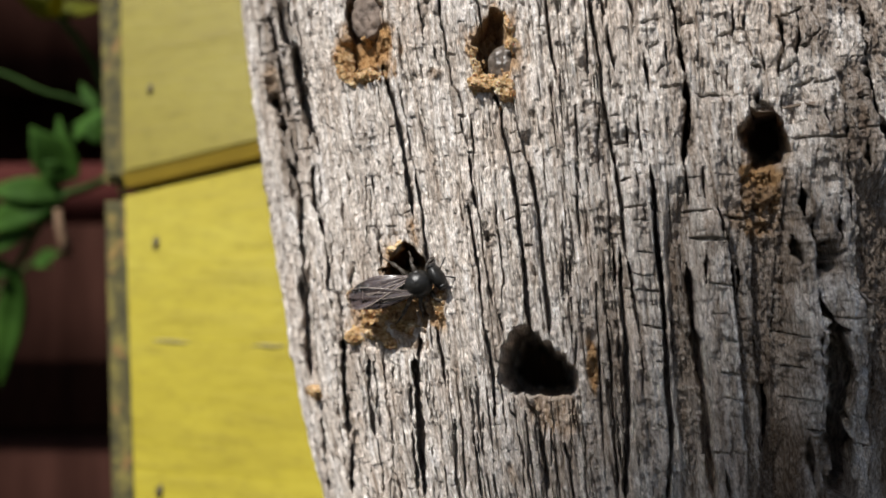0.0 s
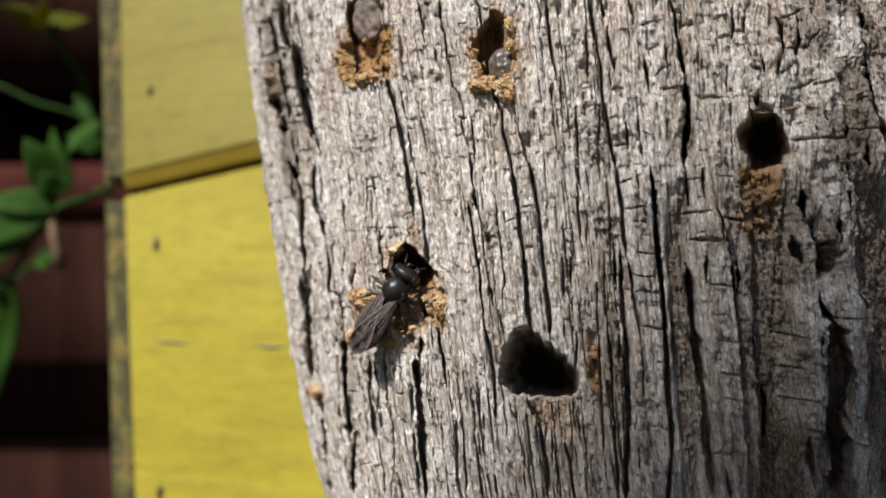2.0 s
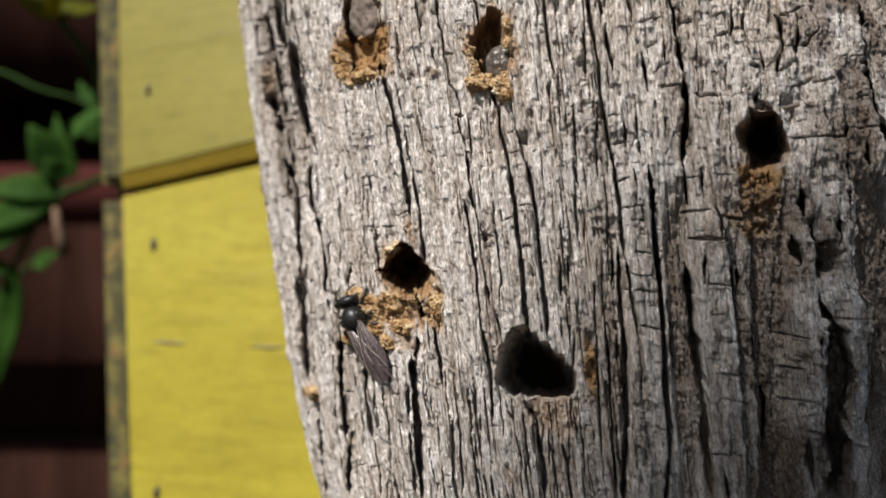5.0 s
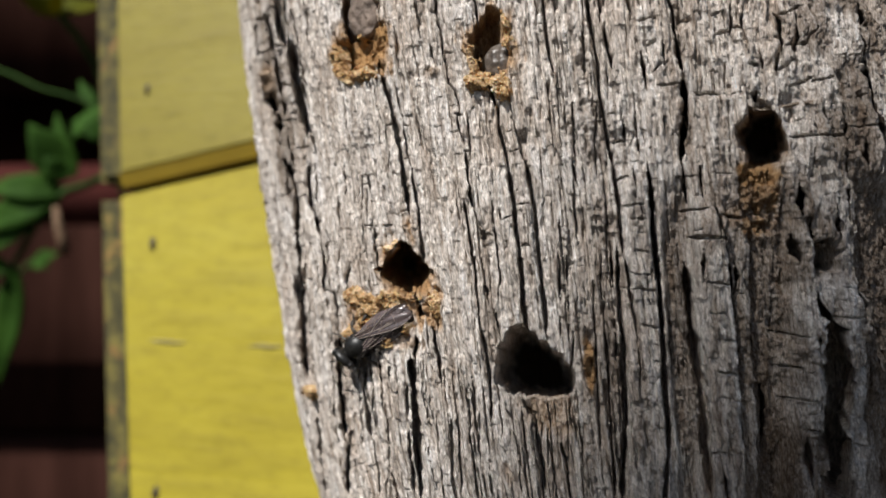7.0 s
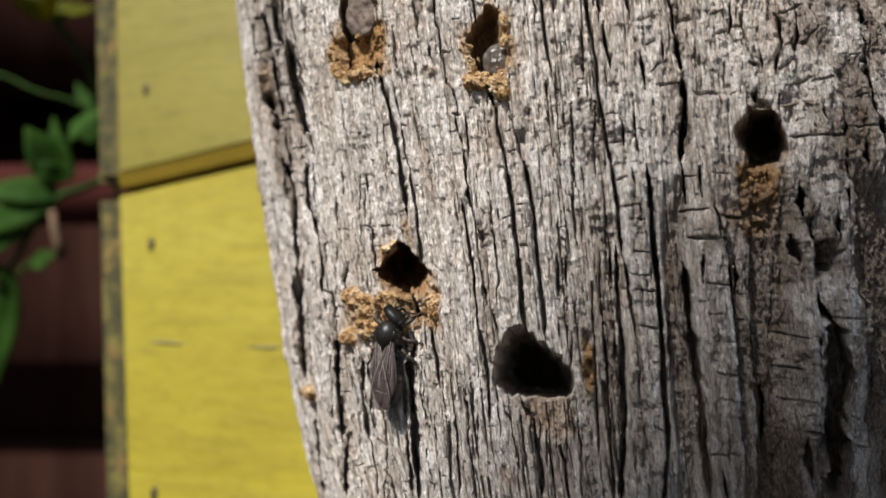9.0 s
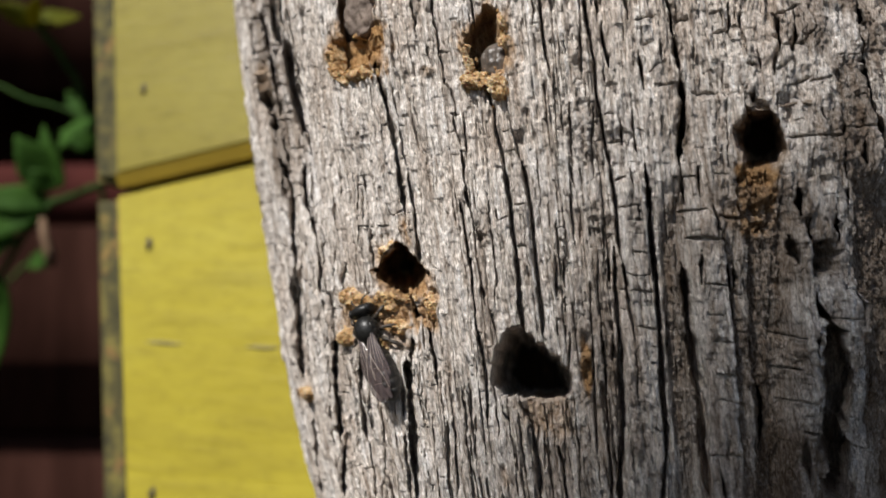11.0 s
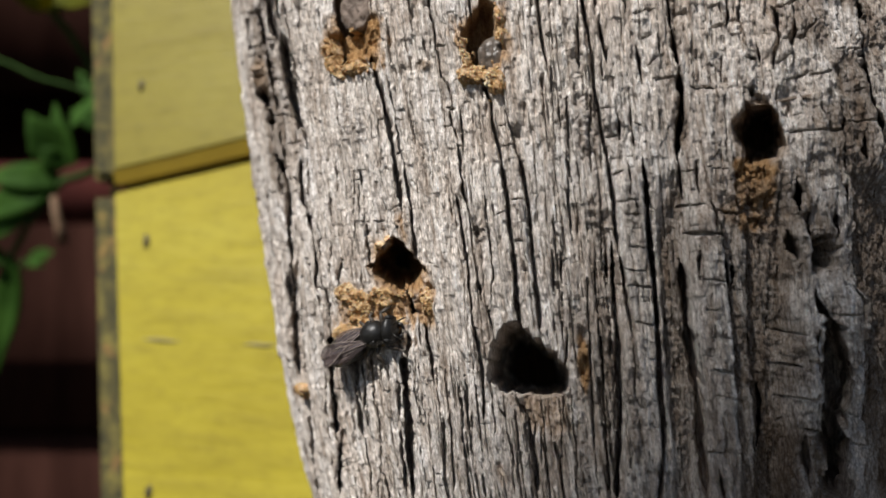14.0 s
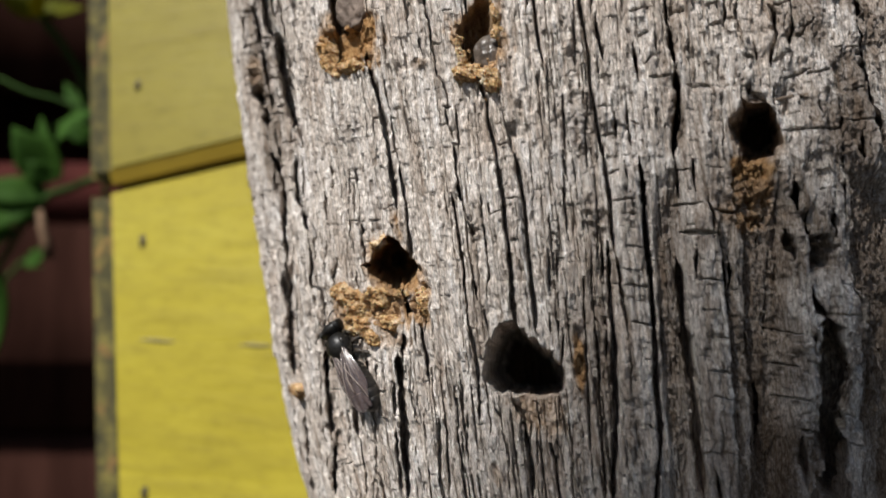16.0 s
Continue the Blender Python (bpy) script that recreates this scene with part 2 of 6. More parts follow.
def prism(bm, poly, y0, y1, bevel=0.0):
    """A slab: the polygon (x, z) drawn out from y0 to y1."""
    f = [bm.verts.new((x, y0, z)) for x, z in poly]
    k = [bm.verts.new((x, y1, z)) for x, z in poly]
    n = len(poly)
    bm.faces.new(f)
    bm.faces.new(k[::-1])
    for i in range(n):
        bm.faces.new((f[i], k[i], k[(i + 1) % n], f[(i + 1) % n]))
    bmesh.ops.recalc_face_normals(bm, faces=bm.faces)
    if bevel:
        bmesh.ops.bevel(bm, geom=list(bm.edges), offset=bevel, segments=2, affect="EDGES")


# ---- the weathered post: a leaning, tapered round post with checks, furrows and nest holes ----
def post_radius(v):
    return 32.4 + 0.095 * v - 0.0009 * v * v - 0.006 * min(v + 8, 0) ** 2


def post_axis(v):
    return 16.2 - 0.09 * v, post_radius(v) - 4 + 0.04 * v


def on_post(u, v, h=0.0):
    """Place on the post's face, in metres: u round the girth, v up, h out of the face, all in millimetres."""
    a = u / 33.0
    cx, cy = post_axis(v)
    r = post_radius(v) + h
    return Vector((cx + r * math.sin(a), cy - r * math.cos(a), v)) * MM


def post_frame(u, v, h=0.0):
    """A pose on the post: x round it, y out of the face, z up."""
    a = u / 33.0
    m = Matrix.Rotation(a, 4, "Z") @ Matrix.Rotation(math.pi, 4, "Z")
    m.translation = on_post(u, v, h)
    return m


def lattice(x, y, seed):
    """Smooth random numbers from -1 to 1 over a plane."""
    xi, yi = np.floor(x).astype(np.int64), np.floor(y).astype(np.int64)
    fx, fy = x - xi, y - yi
    fx, fy = fx * fx * fx * (fx * (fx * 6 - 15) + 10), fy * fy * fy * (fy * (fy * 6 - 15) + 10)

    def rnd(a, b):
        h = (a * 374761393 + b * 668265263 + seed * 1442695041) & 0xFFFFFFFF
        h = ((h ^ (h >> 13)) * 1274126177) & 0xFFFFFFFF
        return ((h ^ (h >> 16)) & 0xFFFF) / 32767.5 - 1.0

    a = rnd(xi, yi) * (1 - fx) + rnd(xi + 1, yi) * fx
    b = rnd(xi, yi + 1) * (1 - fx) + rnd(xi + 1, yi + 1) * fx
    return a * (1 - fy) + b * fy


def soft(lo, hi, x):
    t = np.clip((x - lo) / (hi - lo), 0, 1)
    return t * t * (3 - 2 * t)


U_DENSE = np.concatenate([np.arange(-43.0, -33.0, 0.10), np.arange(-33.0, 14.6, 0.046)])
V_DENSE = np.arange(-19.4, 21.6, 0.06)
us = np.concatenate([np.linspace(-33 * math.pi, -43.5, 40), U_DENSE, np.linspace(15.2, 33 * math.pi, 56)])
vs = np.concatenate([np.linspace(-150, -20.2, 45), V_DENSE, np.linspace(22.4, 70, 24)])
UU, VV = np.meshgrid(us, vs)


def stepped(y):
    """Turns even progress into short runs with jumps between, as fibre bundles break."""
    f = y - np.floor(y)
    return np.floor(y) + soft(0.35, 0.65, f)


UW = UU + 0.40 * lattice(UU * 0.22, VV * 0.06, 1) + 0.08 * lattice(UU * 0.8, VV * 0.22, 2)
UW += 0.05 * lattice(UU * 0.6, stepped(VV * 0.55), 16) + 0.03 * lattice(UU * 1.3, stepped(VV * 1.3 + 0.4), 17)
H = np.zeros_like(UU)      # relief of the face
DEEP = np.zeros_like(UU)   # checks and bored holes
SLANT_X, SLANT_Z = np.zeros_like(UU), np.zeros_like(UU)  # sideways shift of holes and checks, set near the camera's rays
FRESH, STAIN_SHADE, BORE_SHADE = np.zeros_like(UU), np.zeros_like(UU), np.zeros_like(UU)
DENSE = soft(-46, -42, UU) * (1 - soft(14, 16, UU)) * soft(-22, -18, VV) * (1 - soft(21, 24, VV))

# swells, fibre bundles, grit
H += 0.35 * lattice(UU * 0.16, VV * 0.03, 3)
RIGHT = soft(-4, 4, UU)
H += RIGHT * 0.20 * lattice(UW * 0.55, VV * 0.16, 4) + RIGHT * 0.12 * lattice(UU * 1.1, VV * 0.8, 5)
# a belly on the far side: the face leans back above and tucks under below
BELLY = soft(-9, 6, UU) * (1 - soft(25, 60, UU))
H -= BELLY * 0.0055 * np.clip(VV, -20, 20) ** 2
H += DENSE * (0.09 * lattice(UW * 1.6, VV * 0.13, 6) + 0.07 * lattice(UW * 3.6, VV * 0.35, 7) + 0.05 * lattice(UW * 7.5, VV * 0.9, 8))
H += DENSE * (0.035 * lattice(UW * 3.0, VV * 1.2, 13) + 0.045 * lattice(UW * 5.5, VV * 2.0, 9) + 0.065 * lattice(UW * 8.5, VV * 2.0, 10) + 0.05 * lattice(UW * 11.0, VV * 4.0, 18))


H += DENSE * RIGHT * (0.06 * lattice(UU * 4.0, VV * 3.0, 14) + 0.05 * lattice(UU * 9.0, VV * 7.0, 15))


def seams(freq, along, width, depth, seed, cover):
    """Fine drying checks of that half width in millimetres, which wander along the grain."""
    n = lattice(UW * freq, VV * along, seed)
    slope = np.abs(np.gradient(n, us, axis=1))
    gate = soft(cover, cover + 0.25, lattice(UU * freq * 0.5, VV * along * 2.2, seed + 50)) * soft(0.35 * freq, 0.8 * freq, slope)
    return -depth * gate * (1 - soft(0.5 * width, 1.3 * width, np.abs(n) / np.maximum(slope, 0.02)))


DEEP += DENSE * (1 - 0.5 * RIGHT) * (seams(1.0, 0.05, 0.04, 0.35, 22, 0.35) + seams(2.1, 0.11, 0.045, 0.30, 23, 0.05) + seams(3.7, 0.18, 0.04, 0.22, 24, -0.1))
MIDDLE = soft(-14, -11, UU) * (1 - soft(-6, -2, UU))
DEEP += DENSE * MIDDLE * seams(2.6, 0.08, 0.04, 0.35, 25, -0.1)


def flakes(freq, along, height, seed, edge=0.09):
    """Split fibre bundles: flat flakes with sharp sides, one a little higher than the next."""
    n = lattice(UW * freq, stepped(VV * along), seed)
    return height * (soft(-edge, edge, n) + soft(0.35 - edge, 0.35 + edge, n) + soft(-0.35 - edge, -0.35 + edge, n) - 1.5)


H += DENSE * (flakes(1.1, 0.22, 0.055, 41) + flakes(2.3, 0.5, 0.045, 42) + flakes(4.2, 1.1, 0.035, 43, 0.15))
H += DENSE * RIGHT * (flakes(0.9, 0.28, 0.09, 44, 0.06) + flakes(2.0, 0.6, 0.05, 45))
# open vessels: short slits in the fibre
DEEP -= DENSE * 0.22 * soft(0.56, 0.72, lattice(UW * 3.4, VV * 0.75, 31)) * soft(-0.1, 0.3, lattice(UU * 0.3, VV * 0.12, 32))


def crack(width, depth, *pts):
    """A long check along the grain through the points (u, v)."""
    global DEEP
    pts = sorted(pts, key=lambda p: p[1])
    pv, pu = [p[1] for p in pts], [p[0] for p in pts]
    j0, j1 = np.searchsorted(vs, pv[0] - 0.4), np.searchsorted(vs, pv[-1] + 0.4)
    i0, i1 = np.searchsorted(us, min(pu) - width - 1), np.searchsorted(us, max(pu) + width + 1)
    if j1 <= j0 or i1 <= i0:
        return
    v = vs[j0:j1]
    seed = int(abs(pu[0] * 137 + pv[0] * 31)) % 997
    c = np.interp(v, pv, pu) + 0.035 * lattice(stepped(v * 1.1), v * 0 + 0.5, seed) + 0.03 * lattice(stepped(v * 2.9), v * 0 + 0.5, seed + 1) + 0.015 * lattice(v * 6.0, v * 0 + 0.5, seed + 4)
    w = width * 0.52 * (0.95 + 0.25 * lattice(v * 0.6, v * 0 + 1.5, seed + 2) + 0.30 * lattice(stepped(v * 2.4), v * 0 + 1.5, seed + 3))
    w = np.maximum(w, 0.25 * width) * np.clip(np.minimum(v - pv[0] + 0.25, pv[-1] + 0.25 - v) / 0.7, 0.15, 1)
    d = np.abs(us[None, i0:i1] - c[:, None]) / w[:, None]
    cut = -1.8 * depth * (1 - soft(0.45, 1.1, d)) - min(0.08, 0.3 * depth) * (1 - soft(0.9, 2.4, d))
    DEEP[j0:j1, i0:i1] = np.minimum(DEEP[j0:j1, i0:i1], cut)


def check(a, b, width=0.17, depth=0.9):
    """A short check across the grain from a to b."""
    global DEEP
    (u0, v0), (u1, v1) = a, b
    i0, i1 = np.searchsorted(us, u0 - 0.1), np.searchsorted(us, u1 + 0.1)
    j0, j1 = np.searchsorted(vs, min(v0, v1) - 0.4), np.searchsorted(vs, max(v0, v1) + 0.4)
    if i1 - i0 < 2 or j1 - j0 < 2:
        return
    u = us[i0:i1]
    seed = int(abs(u0 * 91 + v0 * 57)) % 991
    c = np.interp(u, [u0, u1], [v0, v1]) + 0.09 * lattice(u * 2.2, u * 0 + 0.5, seed)
    w = width * 0.5 * (0.8 + 0.5 * lattice(u * 3.0, u * 0 + 2.5, seed + 1)) * np.clip(np.minimum(u - u0 + 0.1, u1 + 0.1 - u) / 0.3, 0.2, 1)
    d = np.abs(vs[j0:j1, None] - c[None, :]) / w[None, :]
    DEEP[j0:j1, i0:i1] = np.minimum(DEEP[j0:j1, i0:i1], -depth * (1 - soft(0.5, 1.2, d)))


def valley(u0, u1, v0, v1, depth, stain_shade):
    """A sunken brown band of softer wood."""
    global H, STAIN_SHADE
    uu = UU - 0.05 * (VV + 1.3) * (UU > -12) + 0.30 * lattice(UU * 0 + 3.3, VV * 0.35, 61)
    e = np.minimum(0.3, (u1 - u0) * 0.2)
    k = soft(u0 - e, u0 + e, uu) * (1 - soft(u1 - e, u1 + e, uu)) * soft(v0 - 1.2, v0 + 1.2, VV) * (1 - soft(v1 - 1.2, v1 + 1.2, VV))
    H -= depth * k
    STAIN_SHADE = np.maximum(STAIN_SHADE, stain_shade * k * np.clip(0.8 + 0.5 * lattice(UU * 0.6, VV * 0.2, 62), 0, 1))


def hole(u, v, ru, rv, depth, top=1.0, lean=0.0, flat=1.0, fresh=0.5, rim=0.25, fuzz=0.10, slant=(0, 0), square=3.0, sill=0.0, dark=0.9, wall=0.84):
    """A bored hole. top: its width at the top, lean: how far the top leans sideways, flat: squareness of the bottom."""
    global H, DEEP, SLANT_X, SLANT_Z, FRESH, BORE_SHADE
    dv = (VV - v) / rv
    du = (UU - u - lean * np.clip(dv, 0, 1)) / ru / (1 - (1 - top) * np.clip(dv, 0, 1))
    dv = np.where(dv < 0, dv * flat, dv)
    d = np.where(dv < 0, (np.abs(du) ** square + np.abs(dv) ** square) ** (1 / square), np.sqrt(du ** 2 + dv ** 2)) + fuzz * lattice(UU * 2.2, VV * 1.6, 71) + fuzz * 0.6 * lattice(UU * 5.0, VV * 2.5, 72)
    k = 1 - soft(wall - sill * soft(0.0, 0.6, -dv), 1.03, d)
    H = H * (1 - 0.5 * k)
    DEEP = DEEP * (1 - k) - depth * k
    SLANT_X, SLANT_Z = SLANT_X + slant[0] * depth * k, SLANT_Z + slant[1] * depth * k
    FRESH = np.maximum(FRESH, fresh * (1 - soft(0.9, 1.0 + rim, d)))
    # mask for the shade painted into holes deeper than 4 mm
    BORE_SHADE = np.maximum(BORE_SHADE, (1 - soft(dark - 0.35, dark, d)) * (depth > 4))


def gnawed(u, v, ru, rv, amount=1.0, depth=0.0, streaks=0.0, old=0.0):
    """A patch of bare, gnawed wood."""
    j0, j1 = np.searchsorted(vs, v - 1.65 * rv), np.searchsorted(vs, v + 1.65 * rv)
    i0, i1 = np.searchsorted(us, u - 1.65 * ru), np.searchsorted(us, u + 1.65 * ru)
    w = np.s_[j0:j1, i0:i1]
    x, y = UU[w], VV[w]
    d = np.sqrt(((x - u) / ru) ** 2 + ((y - v) / rv) ** 2) + 0.28 * lattice(x * 1.5, y * 0.7, 81) + 0.20 * lattice(x * 4, y * 1.3, 82)
    k = 1 - soft(0.6, 1.1, d)
    FRESH[w] = np.maximum(FRESH[w], amount * k * (1 - streaks * soft(-0.3, 0.35, lattice(x * 4.5, y * 0.7, 86))))
    STAIN_SHADE[w] = np.maximum(STAIN_SHADE[w], old * k)
    H[w] += -depth * k + k * (0.20 * lattice(x * 1.5, y * 1.3, 83) + 0.16 * lattice(x * 3.6, y * 3.0, 84) + 0.08 * lattice(x * 8.0, y * 7.0, 85))


crack(1.50, 2.02, (-30.98, 19.23), (-30.71, 17.83), (-30.45, 16.45), (-30.23, 15.62))
crack(1.50, 2.70, (-29.54, 15.55), (-29.36, 14.05), (-29.29, 12.75), (-29.15, 11.45), (-29.09, 10.16), (-28.97, 9.08), (-28.80, 8.51))
crack(0.43, 0.90, (-29.53, 18.85), (-29.40, 17.73), (-29.27, 16.62))
crack(0.30, 0.45, (-28.70, 17.35), (-28.40, 15.36), (-28.23, 13.84), (-28.04, 12.12))
crack(0.41, 0.90, (-28.41, 12.18), (-28.31, 10.68), (-28.33, 9.42), (-28.19, 8.15), (-28.10, 7.31))
crack(0.74, 1.12, (-33.00, 18.43), (-32.80, 17.01), (-32.61, 15.61))
crack(0.70, 0.90, (-35.08, 18.51), (-34.93, 17.07), (-35.04, 15.69))
crack(0.71, 1.12, (-32.44, 15.12), (-32.57, 13.80), (-32.22, 12.62), (-31.98, 11.46), (-32.41, 10.20))
crack(1.50, 2.47, (-34.24, 12.75), (-34.11, 11.81), (-33.75, 10.93))
crack(1.50, 3.15, (-33.45, 10.25), (-33.38, 9.21))
crack(0.54, 0.90, (-33.92, 8.82), (-33.58, 7.66), (-33.38, 6.74))
crack(0.69, 1.12, (-32.42, 8.64), (-32.19, 7.51), (-32.03, 6.18))
check((-35.05, 18.60), (-32.17, 18.21), 0.23, 0.48)
check((-34.75, 15.76), (-31.93, 15.68), 0.22, 0.48)
check((-31.43, 15.57), (-29.91, 15.46), 0.22, 0.48)
check((-31.95, 12.48), (-29.48, 12.36), 0.21, 0.48)
check((-30.84, 10.28), (-29.21, 10.30), 0.21, 0.48)
check((-31.56, 7.53), (-28.68, 7.49), 0.16, 0.36)
check((-32.29, 9.96), (-30.33, 9.77), 0.16, 0.36)
check((-33.05, 15.62), (-30.96, 15.43), 0.17, 0.36)
crack(0.92, 1.58, (-33.08, 6.71), (-32.58, 5.78), (-32.25, 4.66), (-32.12, 3.56), (-32.17, 2.25), (-32.43, 0.96), (-32.59, -0.35), (-32.85, -1.65), (-33.22, -2.97), (-33.69, -4.29), (-34.41, -6.52), (-34.90, -8.75), (-35.04, -9.99))
crack(0.40, 0.45, (-33.65, 6.54), (-33.47, 4.96), (-33.14, 3.83))
crack(0.69, 1.35, (-29.19, 5.94), (-29.64, 4.70), (-29.70, 3.65), (-29.62, 2.76))
crack(0.65, 1.35, (-29.21, 2.46), (-29.15, 1.54), (-29.03, 0.83))
crack(0.21, 0.22, (-28.48, 5.88), (-28.47, 5.05), (-28.57, 3.80), (-29.11, 2.79))
crack(0.54, 1.12, (-28.87, 0.25), (-28.84, -0.74), (-29.05, -1.98), (-29.19, -2.98))
check((-29.20, -3.02), (-27.95, -3.29), 0.20, 0.48)
crack(0.29, 0.45, (-27.94, -3.25), (-27.89, -4.38), (-28.20, -6.01))
crack(0.35, 0.45, (-29.18, -6.17), (-29.63, -7.35), (-29.94, -8.61), (-30.19, -9.86), (-30.39, -11.11), (-30.71, -12.78), (-31.10, -14.45), (-31.58, -16.15), (-31.79, -17.39))
crack(0.95, 2.02, (-28.16, -6.41), (-28.67, -8.47), (-29.12, -10.13), (-29.37, -11.76), (-29.71, -13.49))
crack(0.59, 1.12, (-30.80, -13.80), (-30.70, -14.38))
crack(0.95, 1.80, (-29.32, -14.13), (-30.08, -15.84), (-30.80, -16.78), (-31.32, -18.07))
crack(0.31, 0.45, (-28.60, -10.46), (-28.69, -12.05), (-28.90, -13.27), (-29.07, -14.48))
crack(0.20, 0.22, (-27.87, 0.49), (-28.22, -1.55))
crack(0.17, 0.22, (-26.62, 0.08), (-26.79, -1.13), (-27.24, -2.54))
crack(0.24, 0.45, (-25.72, -1.11), (-26.17, -2.39))
crack(0.16, 0.22, (-25.86, 4.87), (-25.75, 3.66), (-25.96, 1.67))
crack(0.15, 0.22, (-24.75, 5.60), (-25.07, 3.83))
crack(0.14, 0.22, (-23.14, 5.49), (-23.02, 4.70), (-23.53, 1.62), (-23.80, 0.08))
crack(0.25, 0.60, (-22.63, 4.76), (-22.50, 3.52), (-22.56, 2.37), (-22.50, 1.60), (-22.62, 0.46), (-22.70, -0.69), (-22.82, -1.30))
crack(0.13, 0.22, (-22.90, 3.92), (-22.97, 2.77), (-23.00, 1.80))
check((-23.28, 1.50), (-22.37, 1.48), 0.14, 0.36)
check((-23.17, 4.25), (-22.37, 4.47), 0.14, 0.36)
check((-21.70, 1.47), (-20.93, 1.57), 0.14, 0.36)
check((-34.57, 4.13), (-32.54, 4.11), 0.11, 0.25)
check((-31.57, 3.97), (-30.05, 3.93), 0.11, 0.25)
check((-34.38, 0.22), (-32.99, 0.22), 0.11, 0.25)
crack(1.50, 0.90, (-38.96, 4.30), (-39.70, 3.23), (-38.09, 2.21))
crack(0.67, 1.12, (-33.96, -2.56), (-34.38, -4.55))
crack(0.26, 0.22, (-31.33, 0.09), (-31.85, -1.63), (-32.48, -4.23), (-33.09, -6.20))
crack(0.21, 0.22, (-29.27, -3.23), (-29.10, -4.04), (-29.22, -4.95))
crack(0.39, 0.45, (-32.66, -6.38), (-33.05, -8.55), (-33.70, -10.84))
crack(0.83, 1.12, (-33.75, -11.40), (-34.11, -12.51), (-34.75, -14.31), (-36.05, -16.69), (-38.16, -19.38))
check((-28.25, -7.54), (-26.68, -7.27), 0.15, 0.36)
check((-29.01, -10.27), (-27.57, -10.01), 0.15, 0.36)
crack(0.47, 0.90, (-25.36, -7.73), (-25.82, -9.33), (-26.13, -10.91), (-26.34, -12.47), (-26.27, -13.07))
crack(0.30, 0.60, (-24.73, -7.68), (-25.18, -10.02), (-25.43, -11.57), (-25.59, -12.74))
crack(0.24, 0.45, (-26.25, -13.22), (-26.31, -14.37), (-26.25, -15.49), (-26.69, -17.15))
crack(0.13, 0.22, (-22.79, -7.87), (-23.10, -9.77))
check((-23.35, -9.69), (-22.36, -9.58), 0.18, 0.48)
crack(0.31, 0.75, (-21.73, -9.26), (-22.04, -11.13), (-22.24, -12.61), (-22.53, -14.11), (-22.92, -16.17))
crack(0.78, 1.95, (-20.90, -7.34), (-20.89, -8.81), (-21.15, -10.29), (-21.38, -11.77), (-21.63, -13.25), (-21.81, -14.72), (-22.14, -16.56))
crack(0.13, 0.22, (-23.53, -12.80), (-23.86, -13.59), (-23.50, -14.08), (-23.38, -14.61))
crack(0.15, 0.22, (-24.85, -13.75), (-25.30, -15.69), (-25.70, -16.95))
check((-29.84, -15.87), (-27.55, -14.97), 0.10, 0.25)
crack(0.18, 0.22, (-27.01, -10.25), (-27.30, -11.84), (-27.63, -13.83))
crack(0.24, 0.75, (-15.20, 15.79), (-15.29, 15.09), (-15.34, 14.19), (-15.14, 13.79), (-15.16, 13.07), (-15.21, 12.18))
crack(0.14, 0.45, (-15.21, 12.18), (-15.03, 11.44), (-15.06, 10.36), (-14.66, 9.78), (-14.55, 8.88), (-14.54, 8.38))
check((-14.90, 8.38), (-14.32, 8.26), 0.18, 0.48)
crack(0.19, 0.60, (-14.78, 8.08), (-14.69, 7.29), (-14.50, 6.39))
check((-15.38, 7.28), (-14.77, 7.30), 0.13, 0.36)
crack(0.19, 0.60, (-14.01, 7.95), (-14.17, 7.08), (-14.23, 6.09))
check((-14.79, 6.02), (-14.16, 6.02), 0.13, 0.36)
crack(0.24, 0.75, (-14.50, 5.86), (-14.48, 5.16), (-14.52, 4.10))
crack(0.28, 0.90, (-14.54, 3.64), (-14.54, 2.87), (-14.35, 2.30))
crack(0.14, 0.45, (-14.35, 2.30), (-14.16, 1.46), (-13.99, 0.76), (-13.92, 0.20))
crack(0.15, 0.45, (-16.75, 16.07), (-16.73, 15.33), (-16.67, 14.58), (-16.74, 13.79))
crack(0.10, 0.22, (-17.37, 13.96), (-17.34, 12.66), (-17.21, 11.54), (-17.22, 10.62))
crack(0.45, 1.20, (-20.03, 12.28), (-19.97, 11.51), (-19.85, 10.55), (-19.71, 9.40), (-19.52, 8.26), (-19.43, 7.12), (-19.31, 6.18), (-19.24, 5.25), (-19.29, 4.13), (-19.28, 3.10), (-19.20, 2.54))
crack(0.16, 0.45, (-19.05, 10.83), (-18.96, 9.70), (-18.87, 8.57), (-18.85, 7.08), (-18.76, 5.96), (-18.66, 5.21))
crack(0.27, 0.75, (-18.58, 4.84), (-18.56, 3.37), (-18.56, 2.27), (-18.66, 1.17), (-18.67, 0.07), (-18.72, -1.03))
check((-20.25, 8.13), (-19.40, 8.17), 0.14, 0.36)
check((-19.10, 8.03), (-18.52, 7.94), 0.14, 0.36)
check((-19.24, 5.80), (-18.62, 5.95), 0.14, 0.36)
check((-20.17, 2.31), (-19.19, 2.58), 0.09, 0.25)
crack(0.22, 0.75, (-12.87, 15.44), (-12.66, 15.06), (-12.64, 14.35), (-12.62, 13.92))
crack(0.26, 0.90, (-12.38, 9.75), (-12.26, 9.22), (-12.08, 8.69), (-12.10, 7.99), (-12.08, 7.30), (-11.98, 6.43), (-11.87, 5.56), (-11.86, 4.87))
crack(0.34, 1.20, (-11.86, 4.87), (-11.85, 3.83), (-11.80, 2.80), (-11.83, 1.77), (-11.86, 0.75), (-11.78, -0.28), (-11.90, -1.64), (-11.93, -2.66), (-11.96, -3.68), (-12.09, -5.10))
